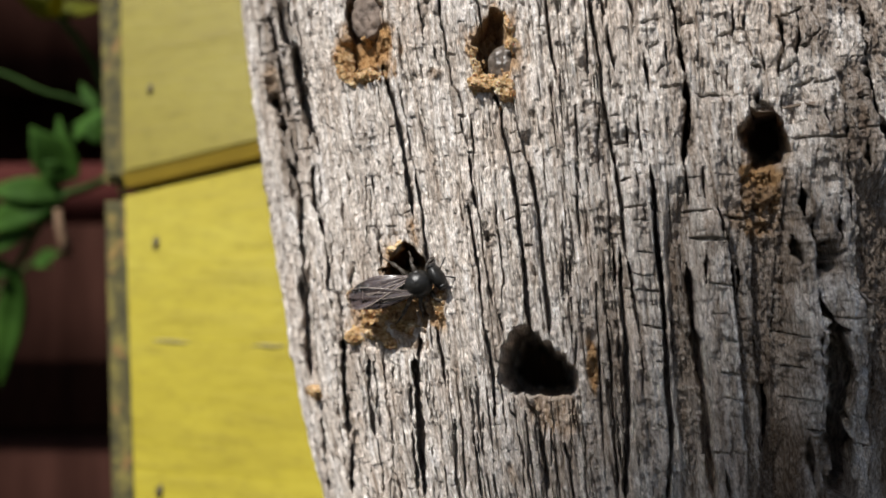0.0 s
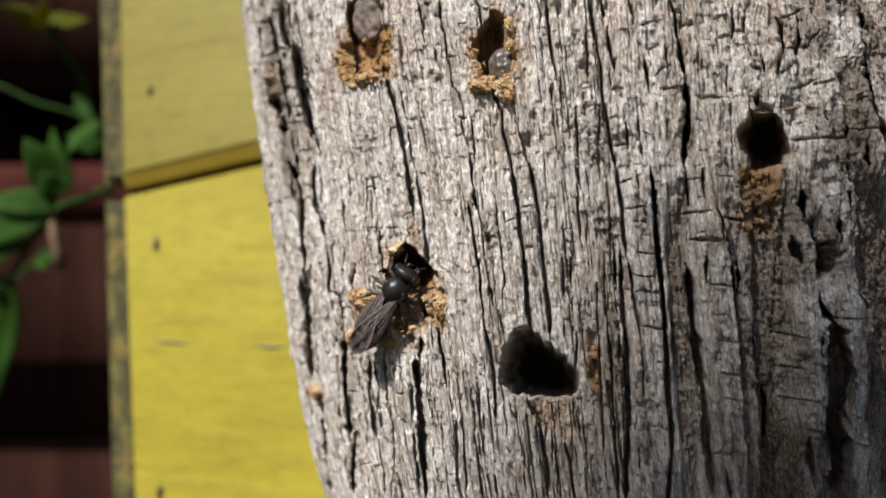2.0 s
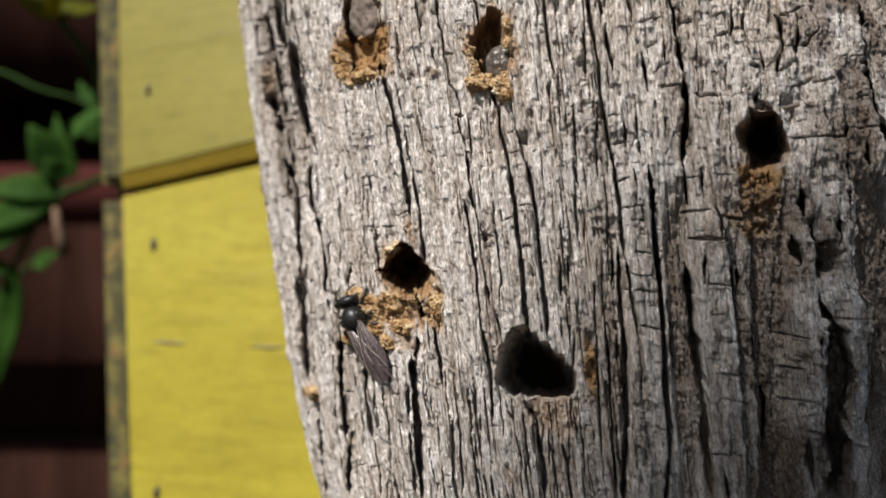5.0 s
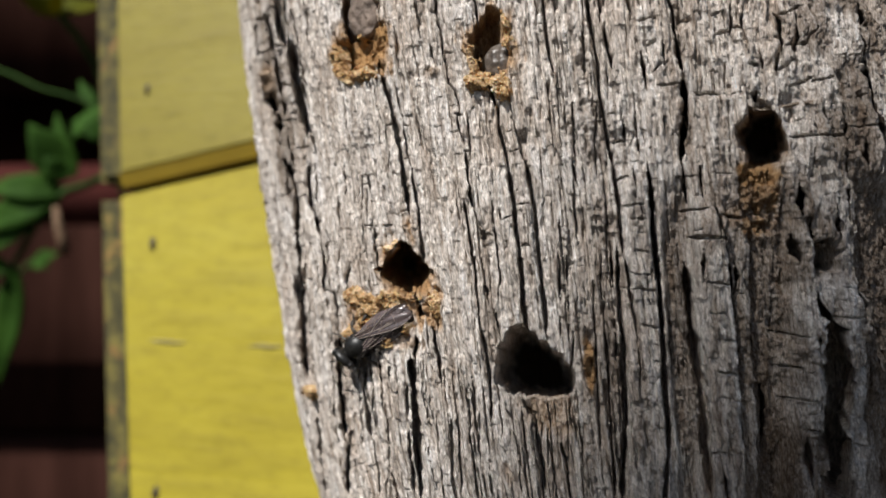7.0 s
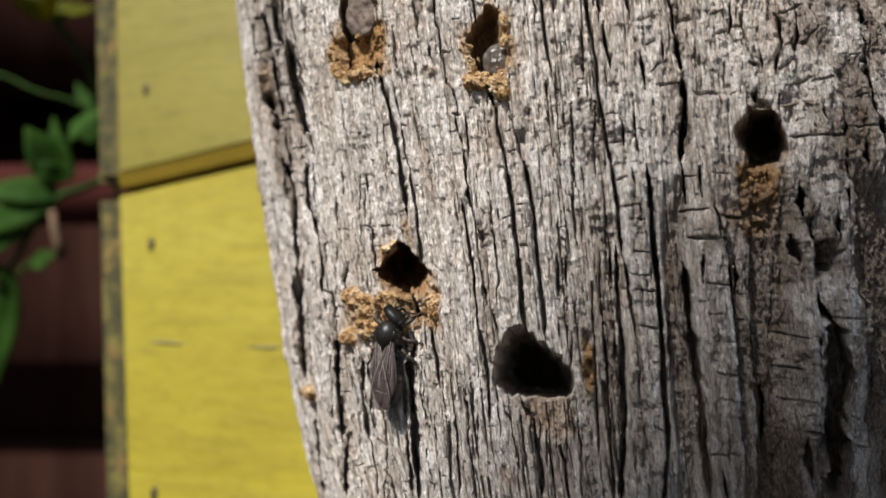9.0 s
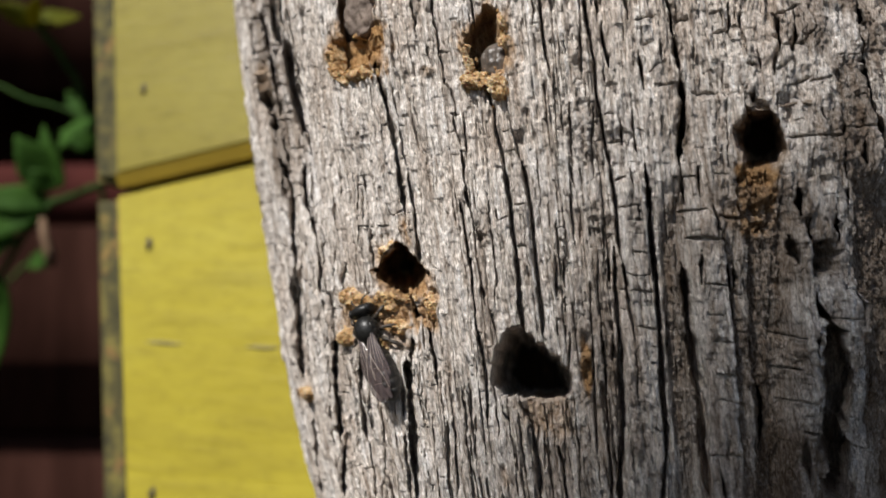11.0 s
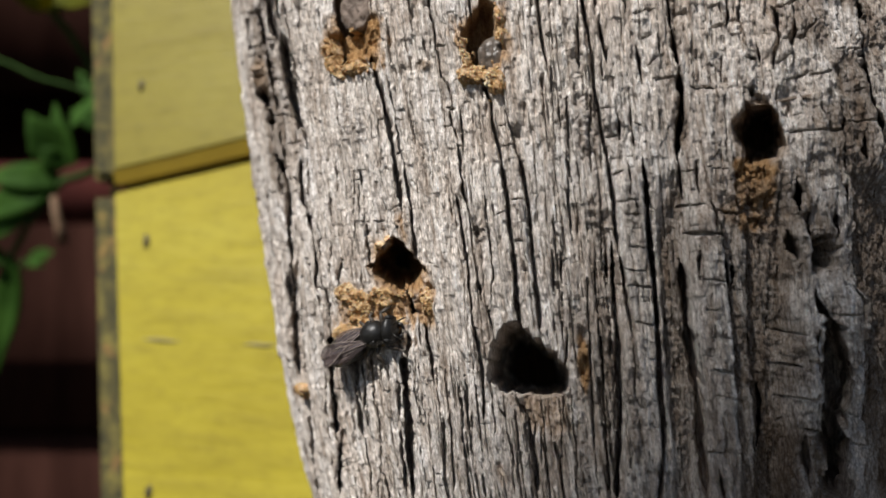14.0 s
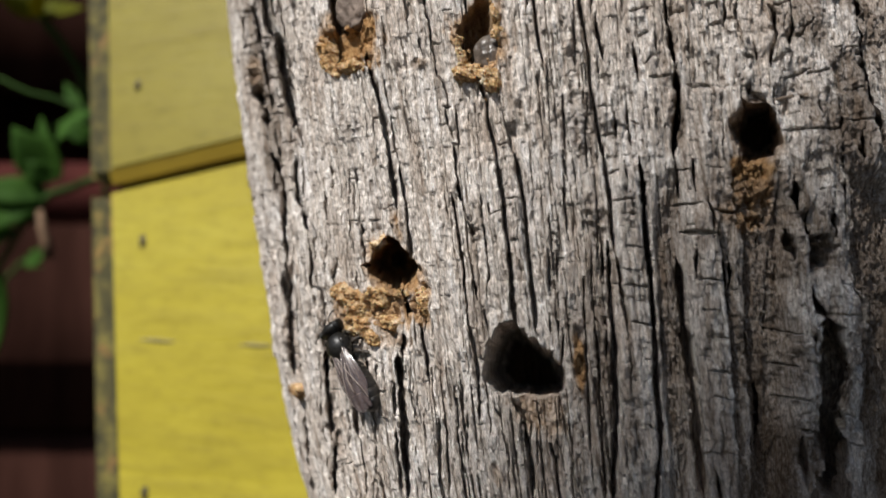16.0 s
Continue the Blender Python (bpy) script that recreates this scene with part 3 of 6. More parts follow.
crack(0.12, 0.45, (-11.18, 8.28), (-11.10, 7.25), (-10.99, 6.21), (-10.79, 5.00))
crack(0.29, 1.05, (-10.71, 4.83), (-10.61, 3.46), (-10.57, 2.10), (-10.61, 0.74), (-10.67, -0.27), (-10.66, -1.29), (-10.65, -2.30), (-10.68, -3.31), (-10.78, -5.06))
check((-11.76, 7.00), (-11.10, 7.25), 0.13, 0.36)
check((-11.57, 5.72), (-11.13, 5.94), 0.13, 0.36)
check((-11.95, 3.32), (-11.44, 3.48), 0.13, 0.36)
check((-11.55, 2.62), (-10.84, 2.72), 0.13, 0.36)
check((-11.77, 0.13), (-11.16, 0.17), 0.21, 0.60)
check((-11.46, -1.53), (-10.95, -1.63), 0.08, 0.25)
check((-12.62, 1.78), (-11.87, 2.05), 0.13, 0.36)
crack(0.16, 0.60, (-9.11, 15.05), (-9.02, 14.35), (-9.11, 13.60))
crack(0.20, 0.75, (-8.58, 15.01), (-8.60, 13.64), (-8.67, 12.44), (-8.60, 11.58), (-8.46, 10.48))
crack(0.08, 0.22, (-8.86, 9.89), (-8.89, 8.80))
check((-9.47, 13.35), (-8.80, 13.41), 0.09, 0.25)
crack(0.08, 0.22, (-9.18, 12.99), (-9.15, 11.78))
check((-15.33, 12.19), (-14.49, 12.16), 0.13, 0.36)
crack(0.15, 0.45, (-16.12, 13.03), (-16.02, 12.29), (-15.80, 11.53))
crack(0.11, 0.22, (-17.75, 8.10), (-17.59, 7.17), (-17.51, 6.25))
crack(0.10, 0.22, (-15.55, 3.97), (-15.60, 2.55), (-15.56, 1.48))
crack(0.24, 0.75, (-15.00, 2.71), (-15.00, 1.65), (-14.93, 0.77), (-14.87, -0.11), (-14.89, -1.33), (-14.94, -2.38), (-14.98, -3.43), (-15.00, -4.30), (-15.02, -4.96))
crack(0.29, 0.90, (-14.92, -5.10), (-14.90, -6.20), (-14.86, -7.24), (-14.91, -8.27), (-15.05, -9.32), (-15.28, -10.58))
check((-15.03, -5.03), (-14.64, -5.12), 0.09, 0.25)
crack(0.13, 0.45, (-13.15, 3.00), (-13.17, 1.79), (-13.21, 0.41), (-13.25, -0.97), (-13.33, -2.00), (-13.55, -3.04))
crack(0.17, 0.60, (-12.82, 2.48), (-12.69, 1.79))
crack(0.14, 0.45, (-14.23, 0.94), (-13.87, 0.24))
crack(0.28, 0.90, (-14.22, -2.37), (-14.17, -3.06))
crack(0.23, 0.75, (-13.82, -4.08), (-13.74, -4.83))
crack(0.32, 0.90, (-18.76, -5.38), (-18.63, -6.45), (-18.69, -7.53), (-18.80, -8.69))
crack(0.15, 0.45, (-15.43, -6.24), (-15.60, -7.71))
crack(0.15, 0.45, (-15.58, -8.33), (-15.63, -9.10))
crack(0.15, 0.45, (-15.99, -9.76), (-16.45, -12.57))
crack(0.22, 0.60, (-18.44, -11.06), (-18.60, -12.49), (-18.78, -13.91), (-19.05, -15.42))
crack(0.21, 0.60, (-17.83, -10.64), (-17.98, -12.06), (-18.18, -13.83), (-18.44, -15.53))
crack(0.21, 0.60, (-17.08, -11.26), (-17.06, -12.65), (-17.10, -14.03), (-17.22, -15.56))
crack(0.10, 0.22, (-16.66, -7.73), (-16.91, -9.92))
check((-15.63, -10.93), (-14.92, -10.85), 0.13, 0.36)
crack(0.40, 1.35, (-12.27, -11.11), (-12.22, -12.11), (-12.21, -13.12), (-12.46, -14.81))
crack(0.17, 0.60, (-11.63, -11.40), (-11.50, -12.39), (-11.62, -13.89))
crack(0.21, 0.75, (-10.74, -11.67), (-10.66, -12.66), (-10.70, -13.98), (-10.75, -14.85))
crack(0.14, 0.45, (-13.89, -13.63), (-14.02, -14.86))
check((-13.03, -13.10), (-12.38, -13.03), 0.13, 0.36)
check((-12.95, -11.68), (-12.38, -11.56), 0.13, 0.36)
crack(0.15, 0.45, (-15.96, -14.22), (-16.05, -15.39))
crack(0.22, 0.75, (-12.74, -9.30), (-12.43, -10.32))
crack(0.14, 0.45, (-14.04, -9.84), (-13.70, -10.56))
crack(0.27, 1.05, (-6.08, 14.87), (-6.06, 13.85), (-5.97, 12.82), (-5.90, 11.97), (-5.86, 11.12), (-5.98, 9.77), (-5.94, 8.93), (-5.87, 8.08), (-5.85, 7.41), (-5.82, 6.74), (-5.77, 6.06), (-5.71, 5.39), (-5.64, 4.82))
crack(0.28, 1.05, (-5.64, 4.82), (-5.63, 4.05), (-5.60, 3.22), (-5.56, 2.39), (-5.62, 1.56), (-5.62, 0.73), (-5.65, -0.17))
crack(0.20, 0.75, (-5.43, 14.85), (-5.34, 14.17), (-5.45, 13.76))
crack(0.27, 1.05, (-5.24, 12.97), (-5.20, 12.12), (-5.10, 11.27), (-5.09, 10.69))
crack(0.12, 0.45, (-5.38, 10.43), (-5.38, 9.59))
check((-5.38, 9.52), (-5.04, 9.34), 0.08, 0.25)
crack(0.20, 1.12, (-3.79, 14.84), (-3.70, 14.15), (-3.69, 13.57))
check((-3.31, 13.40), (-1.92, 13.77), 0.17, 0.48)
check((-2.98, 11.94), (-2.35, 12.18), 0.13, 0.36)
crack(0.24, 1.35, (-3.29, 11.25), (-3.22, 10.41), (-3.20, 9.66))
crack(0.29, 1.58, (-1.27, 14.90), (-1.04, 14.21), (-1.09, 12.75))
crack(0.33, 1.80, (-1.02, 12.48), (-1.04, 11.44), (-1.02, 10.52))
crack(0.36, 2.02, (-0.99, 9.91), (-0.96, 8.72), (-1.00, 7.54))
crack(0.44, 2.47, (-1.13, 7.54), (-1.41, 6.36), (-1.64, 5.23))
check((-2.48, 9.56), (-1.12, 9.67), 0.17, 0.48)
check((-2.71, 10.44), (-2.14, 10.75), 0.13, 0.36)
check((-0.34, 9.13), (1.10, 9.08), 0.21, 0.60)
check((0.32, 10.26), (0.86, 10.44), 0.09, 0.25)
check((-0.54, 13.52), (-0.01, 13.61), 0.26, 0.72)
check((1.37, 14.01), (2.00, 14.14), 0.13, 0.36)
crack(0.20, 1.12, (-1.98, 12.12), (-1.97, 11.02))
crack(0.16, 0.90, (-2.43, 7.64), (-2.42, 7.17))
crack(0.20, 0.75, (-3.99, 7.88), (-4.10, 6.64))
check((-3.92, 7.04), (-3.45, 6.84), 0.13, 0.36)
crack(0.16, 0.60, (-4.13, 6.37), (-4.01, 5.64))
crack(0.28, 1.05, (-4.80, 7.12), (-4.78, 6.41))
check((-5.63, 7.87), (-4.91, 7.89), 0.13, 0.36)
check((-5.65, 6.20), (-4.82, 6.31), 0.17, 0.48)
crack(0.08, 0.22, (-4.95, 7.86), (-4.79, 7.19))
crack(0.12, 0.45, (-8.07, 8.15), (-8.11, 6.90))
crack(0.12, 0.45, (-7.61, 8.37), (-7.60, 7.90))
crack(0.16, 0.60, (-6.77, 10.88), (-6.71, 10.54))
crack(0.08, 0.22, (-7.09, 9.47), (-7.08, 8.12))
crack(0.12, 0.45, (-6.24, 8.26), (-6.28, 7.02))
crack(0.08, 0.22, (-8.04, 9.85), (-8.06, 8.49))
crack(0.08, 0.22, (-7.51, 12.55), (-7.45, 11.53))
crack(0.08, 0.22, (-6.55, 9.96), (-6.52, 8.71))
check((-4.64, 5.04), (-3.97, 5.14), 0.08, 0.25)
crack(0.57, 2.25, (11.73, 15.80), (11.69, 14.65), (11.62, 13.51), (11.57, 12.39), (11.49, 11.28), (11.53, 10.19), (11.54, 9.11), (11.51, 8.04), (11.51, 6.98), (11.51, 5.86))
check((5.69, 14.15), (7.23, 14.81), 0.23, 0.60)
crack(0.32, 1.58, (5.59, 13.86), (5.45, 13.05), (5.22, 12.31), (4.92, 11.59), (4.66, 10.63))
crack(0.22, 1.12, (4.12, 11.63), (4.08, 10.78))
check((3.15, 11.00), (3.78, 10.92), 0.35, 0.97)
crack(0.19, 0.90, (6.90, 14.60), (6.71, 13.48), (6.53, 12.38), (6.24, 11.40))
check((4.67, 10.49), (6.23, 11.36), 0.18, 0.48)
check((5.54, 12.08), (6.49, 12.38), 0.18, 0.48)
check((6.53, 12.38), (7.33, 12.43), 0.27, 0.72)
check((7.27, 12.49), (8.35, 13.59), 0.18, 0.48)
check((5.31, 9.56), (7.25, 10.27), 0.18, 0.48)
check((7.11, 9.99), (8.64, 10.35), 0.18, 0.48)
check((5.20, 7.49), (6.08, 7.62), 0.09, 0.25)
check((5.27, 6.57), (8.77, 6.78), 0.22, 0.60)
check((8.99, 7.28), (11.25, 7.50), 0.13, 0.36)
check((10.25, 11.80), (11.48, 12.09), 0.14, 0.36)
check((10.16, 9.10), (10.76, 9.35), 0.13, 0.36)
check((1.55, 12.85), (2.49, 13.10), 0.22, 0.60)
check((2.44, 13.24), (3.25, 13.31), 0.18, 0.48)
check((2.01, 9.19), (2.47, 9.26), 0.09, 0.25)
check((1.80, 7.11), (2.32, 7.18), 0.08, 0.25)
crack(0.13, 0.45, (3.38, 14.39), (3.20, 12.59), (3.12, 11.46))
crack(0.29, 1.58, (3.30, 9.51), (3.29, 8.52))
crack(0.22, 1.12, (4.82, 8.85), (4.82, 8.20))
crack(0.20, 0.90, (8.98, 8.25), (8.58, 5.06))
crack(0.21, 0.90, (10.37, 6.58), (10.32, 5.12))
crack(0.19, 0.90, (7.35, 8.25), (7.37, 7.76))
crack(0.08, 0.22, (1.83, 11.15), (1.51, 8.06), (1.26, 4.96))
crack(0.32, 1.20, (-5.96, -0.27), (-6.08, -0.67))
crack(0.28, 1.05, (-5.97, -0.86), (-6.09, -1.92), (-6.18, -3.25), (-6.29, -4.96))
crack(0.24, 0.90, (-6.33, -0.27), (-6.46, -1.93))
crack(0.47, 2.02, (-3.67, 4.53), (-3.68, 3.04), (-3.76, 1.71), (-3.77, 0.72), (-3.78, -0.27), (-3.76, -1.25), (-3.77, -2.24), (-3.80, -3.39), (-3.85, -4.93))
crack(0.24, 0.90, (-5.54, -0.93), (-5.49, -1.92), (-5.51, -2.91), (-5.43, -3.90), (-5.42, -4.95))
check((-5.54, 4.02), (-4.90, 4.14), 0.21, 0.60)
check((-5.48, 2.49), (-4.32, 2.54), 0.17, 0.48)
check((-5.01, 1.72), (-4.13, 1.65), 0.12, 0.36)
check((-4.97, -0.20), (-3.92, -0.27), 0.12, 0.36)
check((-5.60, -1.43), (-4.32, -1.52), 0.16, 0.48)
check((-5.15, -2.35), (-3.93, -2.47), 0.16, 0.48)
check((-5.06, -4.42), (-3.95, -4.70), 0.16, 0.48)
crack(0.16, 0.60, (-4.42, 2.54), (-4.31, 1.81))
crack(0.24, 0.90, (-4.52, 4.31), (-4.49, 3.71))
crack(0.20, 1.12, (-1.60, 4.70), (-1.54, 3.70), (-1.49, 2.97))
crack(0.16, 0.90, (-0.59, 4.69), (-0.58, 3.30))
check((-2.09, 4.13), (-0.75, 4.20), 0.12, 0.36)
check((-1.81, 2.21), (-0.46, 2.31), 0.17, 0.48)
check((-1.48, 0.62), (0.33, 0.59), 0.29, 0.84)
check((-1.09, -1.91), (0.48, -2.17), 0.16, 0.48)
check((-0.94, -3.71), (-0.13, -3.77), 0.12, 0.36)
check((-2.57, -3.12), (-2.02, -3.06), 0.08, 0.25)
crack(0.37, 1.58, (-1.86, -1.25), (-1.90, -2.24), (-1.90, -3.22), (-1.95, -4.92))
crack(0.21, 0.90, (-1.06, -0.43), (-1.23, -1.64))
crack(0.26, 1.12, (0.04, 2.31), (-0.06, 0.72))
crack(0.20, 0.75, (-9.45, -0.88), (-9.64, -2.69))
crack(0.20, 0.75, (-9.01, -0.61), (-9.12, -2.02))
crack(0.20, 0.75, (-9.19, -2.89), (-9.25, -3.59))
crack(0.21, 0.75, (-9.83, -4.40), (-9.93, -5.14))
crack(0.20, 0.75, (-9.37, -4.56), (-9.45, -5.19))
crack(0.20, 0.75, (-7.96, 4.77), (-7.83, 3.89))
crack(0.08, 0.22, (-8.89, 3.94), (-8.91, 2.42), (-8.94, 1.34))
crack(0.08, 0.22, (-7.73, -0.27), (-7.69, -1.34))
crack(0.12, 0.45, (-7.59, -1.94), (-7.80, -3.60), (-7.88, -5.06))
crack(0.12, 0.45, (-7.08, -1.27), (-7.21, -2.93), (-7.21, -4.25), (-6.98, -4.84))
crack(0.08, 0.22, (-7.75, 1.74), (-7.85, 0.67))
crack(0.27, 1.12, (0.04, 1.38), (0.21, 0.72), (0.40, 0.06), (0.54, -0.92), (0.61, -1.91), (0.61, -2.89), (0.62, -3.87), (0.59, -4.92))
check((0.00, 1.94), (1.87, 1.78), 0.21, 0.60)
crack(0.56, 2.92, (5.23, 3.54), (5.18, 2.31))
crack(0.46, 1.80, (5.88, 1.72), (5.84, 0.40), (5.77, -0.99))
crack(0.28, 1.12, (4.80, 0.46), (4.90, -0.66))
crack(0.72, 2.70, (5.93, -3.00), (6.17, -3.73), (6.59, -4.36))
crack(1.13, 4.05, (6.59, -4.36), (6.62, -5.23), (6.59, -6.55), (6.73, -7.89), (6.70, -9.23), (6.49, -10.57), (6.58, -11.93), (6.70, -13.31), (6.97, -15.06))
crack(0.25, 0.90, (7.53, 2.07), (7.56, 0.67))
crack(0.27, 1.12, (1.02, -1.18), (0.97, -2.30))
check((6.54, -3.97), (8.59, -4.11), 0.17, 0.48)
crack(0.40, 1.80, (8.75, 4.79), (8.42, 2.68))
crack(0.54, 1.80, (9.29, -0.54), (9.42, -1.34))
crack(0.40, 1.35, (8.52, -2.87), (8.56, -4.01))
crack(0.41, 1.50, (-6.20, -4.83), (-6.23, -5.88), (-6.42, -6.87), (-6.51, -8.19), (-6.54, -9.17), (-6.71, -10.49), (-6.99, -11.81), (-7.25, -13.13), (-7.50, -14.78))
crack(0.37, 1.35, (-3.84, -4.86), (-3.92, -6.17), (-4.04, -7.81), (-4.09, -9.12), (-4.07, -10.43), (-4.30, -11.74), (-4.60, -12.73), (-5.03, -14.70))
crack(0.44, 1.80, (-1.91, -4.86), (-1.91, -6.49), (-1.91, -7.81), (-1.84, -8.79), (-1.87, -10.10), (-1.97, -11.42), (-1.96, -12.74), (-1.95, -14.73))
crack(0.16, 0.60, (-7.84, -5.26), (-8.01, -6.92), (-8.15, -8.24), (-8.19, -9.56), (-8.38, -11.21), (-8.42, -11.94))
crack(0.20, 0.75, (-7.23, -5.25), (-7.30, -6.90), (-7.47, -8.55), (-7.54, -9.87), (-7.62, -11.18), (-7.76, -12.83), (-7.92, -14.80))
crack(0.16, 0.60, (-6.65, -5.23), (-6.76, -6.62))
crack(0.12, 0.45, (-5.39, -5.87), (-5.45, -7.18), (-5.61, -8.56))
crack(0.12, 0.45, (-6.21, -11.13), (-6.38, -12.84))
crack(0.16, 0.45, (-3.31, -5.84), (-3.39, -7.22))
check((-0.99, -5.18), (0.34, -5.35), 0.12, 0.36)
check((-1.11, -7.12), (0.37, -7.32), 0.21, 0.60)
check((-0.90, -8.53), (0.39, -8.77), 0.12, 0.36)
check((-1.93, -11.75), (0.29, -11.79), 0.17, 0.48)
check((-4.62, -6.41), (-3.97, -6.60), 0.12, 0.36)
check((-4.52, -5.52), (-3.94, -5.75), 0.08, 0.25)
check((-4.57, -7.42), (-4.08, -7.55), 0.08, 0.25)
check((-4.73, -8.80), (-4.18, -9.02), 0.12, 0.36)
check((-4.90, -10.18), (-4.15, -10.50), 0.16, 0.48)
check((-5.35, -12.41), (-4.97, -12.64), 0.08, 0.25)
crack(0.16, 0.60, (-9.19, -5.29), (-9.44, -6.62), (-9.61, -7.19))
crack(0.34, 1.35, (0.59, -4.86), (0.48, -6.50), (0.47, -7.81), (0.46, -9.13), (0.47, -10.46), (0.25, -11.78), (0.20, -12.52))
crack(0.30, 1.12, (-1.16, -13.09), (-1.06, -14.42))
crack(0.23, 0.90, (1.74, -5.19), (1.74, -6.83), (1.69, -8.48), (1.63, -10.47), (1.59, -12.48), (1.53, -14.51))
crack(0.28, 1.12, (2.75, -8.48), (2.71, -10.48), (2.55, -12.56))
crack(0.35, 1.35, (5.43, -5.20), (5.62, -6.53), (5.62, -8.26))
check((4.83, -10.68), (6.57, -10.98), 0.25, 0.72)
crack(0.31, 1.12, (4.90, -11.52), (4.91, -13.57))
crack(0.82, 2.70, (8.65, -5.28), (8.70, -7.29), (8.80, -9.32), (8.92, -11.21))
check((6.49, -6.88), (8.70, -7.36), 0.21, 0.60)
check((6.41, -9.55), (8.67, -10.06), 0.17, 0.48)
check((6.41, -11.17), (8.72, -11.78), 0.17, 0.48)
check((3.73, -5.02), (4.85, -5.19), 0.12, 0.36)
check((3.60, -7.00), (4.67, -7.01), 0.17, 0.48)
check((3.86, -8.89), (5.33, -8.85), 0.13, 0.36)
crack(0.79, 2.10, (-19.78, -3.13), (-19.98, -4.72))
crack(0.41, 1.05, (-20.40, -5.47), (-20.56, -7.32))
crack(1.50, 5.85, (9.64, -12.11), (10.11, -15.30))
crack(0.30, 1.58, (2.70, 14.36), (2.35, 12.92))

# crazed cross checks between the long ones
rng = random.Random(7)
for u0, u1, v0, v1, count, length in ((-31, -20, -18, 18, 22, 0.5), (-20, -6, -15, 17, 30, 0.5), (-6, 13, 0, 16, 34, 0.8), (-6, 13, -15, 0, 30, 0.8)):
    for _ in range(count):
        a, b, n = rng.uniform(u0, u1), rng.uniform(v0, v1), length * rng.uniform(0.5, 1.5)
        check((a, b), (a + n, b + rng.uniform(-0.2, 0.2)), rng.uniform(0.05, 0.10), rng.uniform(0.1, 0.3))
    for _ in range(count):
        a, b = rng.uniform(u0, u1), rng.uniform(v0, v1)
        crack(rng.uniform(0.05, 0.10), rng.uniform(0.08, 0.25), (a, b), (a + rng.uniform(-0.08, 0.08), b + rng.uniform(0.8, 3.0)))

# close-set drying grooves low on the face
for u0, u1, v0, v1, count in ((-17, -6.5, -15, -7, 46), (-26, -17, -16, -7, 30), (-9.5, -6, -8, 3, 14), (-9, -6, 4, 14, 12)):
    for _ in range(count):
        a, b = rng.uniform(u0, u1), rng.uniform(v0, v1)
        crack(rng.uniform(0.07, 0.15), rng.uniform(0.25, 0.6), (a, b - rng.uniform(2.0, 5.0)), (a + rng.uniform(0.0, 0.25), b))

# the softer brown bands
valley(-3.25, -1.8, -30, 3.5, 0.8, 0.8)
valley(0.75, 2.0, -30, 2.0, 0.25, 0.5)
valley(2.0, 4.6, -30, 2.2, 1.3, 0.95)
valley(-8.0, -6.6, -30, -3.0, 0.12, 0.6)
valley(9.1, 13.5, -30, 4.0, 1.5, 0.85)
valley(-34.4, -31.2, 4, 24, 0.3, 0.7)
valley(-31.8, -29.6, 6, 16, 0.1, 0.4)

# silver-grey ridges stand up between them
def ridge(l0, l1, r0, r1, top):
    """A raised strip of hard wood: its left and right sides at v = -1.9 and at v = -11.8, up to v = top."""
    k = (-1.9 - VV) / 9.9
    wave = 0.10 * lattice(UU * 0 + l0, stepped(VV * 0.5), 91) + 0.05 * lattice(UU * 0 + l0, stepped(VV * 1.3), 92)
    left, right = l0 + (l1 - l0) * k + wave, r0 + (r1 - r0) * k + wave
    return soft(left - 0.35, left + 0.25, UU) * (1 - soft(right - 0.12, right + 0.08, UU)) * (1 - soft(top - 0.8, top + 0.8, VV))


RIDGE = np.clip(ridge(-5.55, -6.6, -3.9, -4.4, 4.5) + ridge(-1.4, -1.95, 0.42, 0.25, 2.0) + 0.45 * ridge(1.3, 0.9, 2.1, 1.6, 0.5) + 0.6 * ridge(5.0, 4.7, 5.7, 5.5, 1.0) + ridge(7.2, 6.9, 8.8, 8.9, -2.5), 0, 1)
H += 0.85 * RIDGE - 0.25 * soft(-6.5, -5.5, UU) * (1 - soft(-1, 3, VV))
STAIN_SHADE = np.maximum(STAIN_SHADE, 0.9 * soft(-6, 4, UU) * (1 - soft(0, 8, VV)) * soft(-0.15, 0.35, lattice(UU * 0.45, VV * 0.16, 64))) * (1 - 0.85 * RIDGE)
# brown on the upper far right also darkens it in place of shade
STAIN_SHADE = np.maximum(STAIN_SHADE, 0.75 * soft(5, 9, UU) * soft(1, 5, VV) * soft(-0.3, 0.3, lattice(UU * 0.5, VV * 0.3, 68)))
H += DENSE * STAIN_SHADE * (0.22 * lattice(UU * 1.3, VV * 0.8, 65) + 0.12 * lattice(UU * 3.0, VV * 1.6, 66) + 0.08 * lattice(UU * 7.0, VV * 6.0, 67))

# checks are slanted along the camera's line of sight so that they look deep
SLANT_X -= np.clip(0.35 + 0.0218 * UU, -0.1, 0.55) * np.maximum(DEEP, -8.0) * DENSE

# gnawed patches
gnawed(-21.60, 13.47, 2.93, 2.32, 1.0, 0.1)
gnawed(-12.02, 11.87, 1.76, 2.93, 0.8, 0.15)
gnawed(-20.57, -1.83, 2.64, 2.36, 0.75, 0.1)
gnawed(-21.60, -4.10, 2.60, 1.75, 0.85, 0.35)
gnawed(-24.60, -4.60, 2.60, 1.60, 0.7, 0.0)
gnawed(-18.55, -3.70, 0.85, 1.75, 0.85, 0.05)
gnawed(-21.20, -6.20, 1.60, 0.60, 0.45, 0.05, 0.4)
gnawed(-19.57, 1.03, 0.74, 1.46, 0.7, 0.0, 0.5)
gnawed(3.05, 4.38, 1.70, 0.85, 0.85, 0.1, 0.0, 0.9)
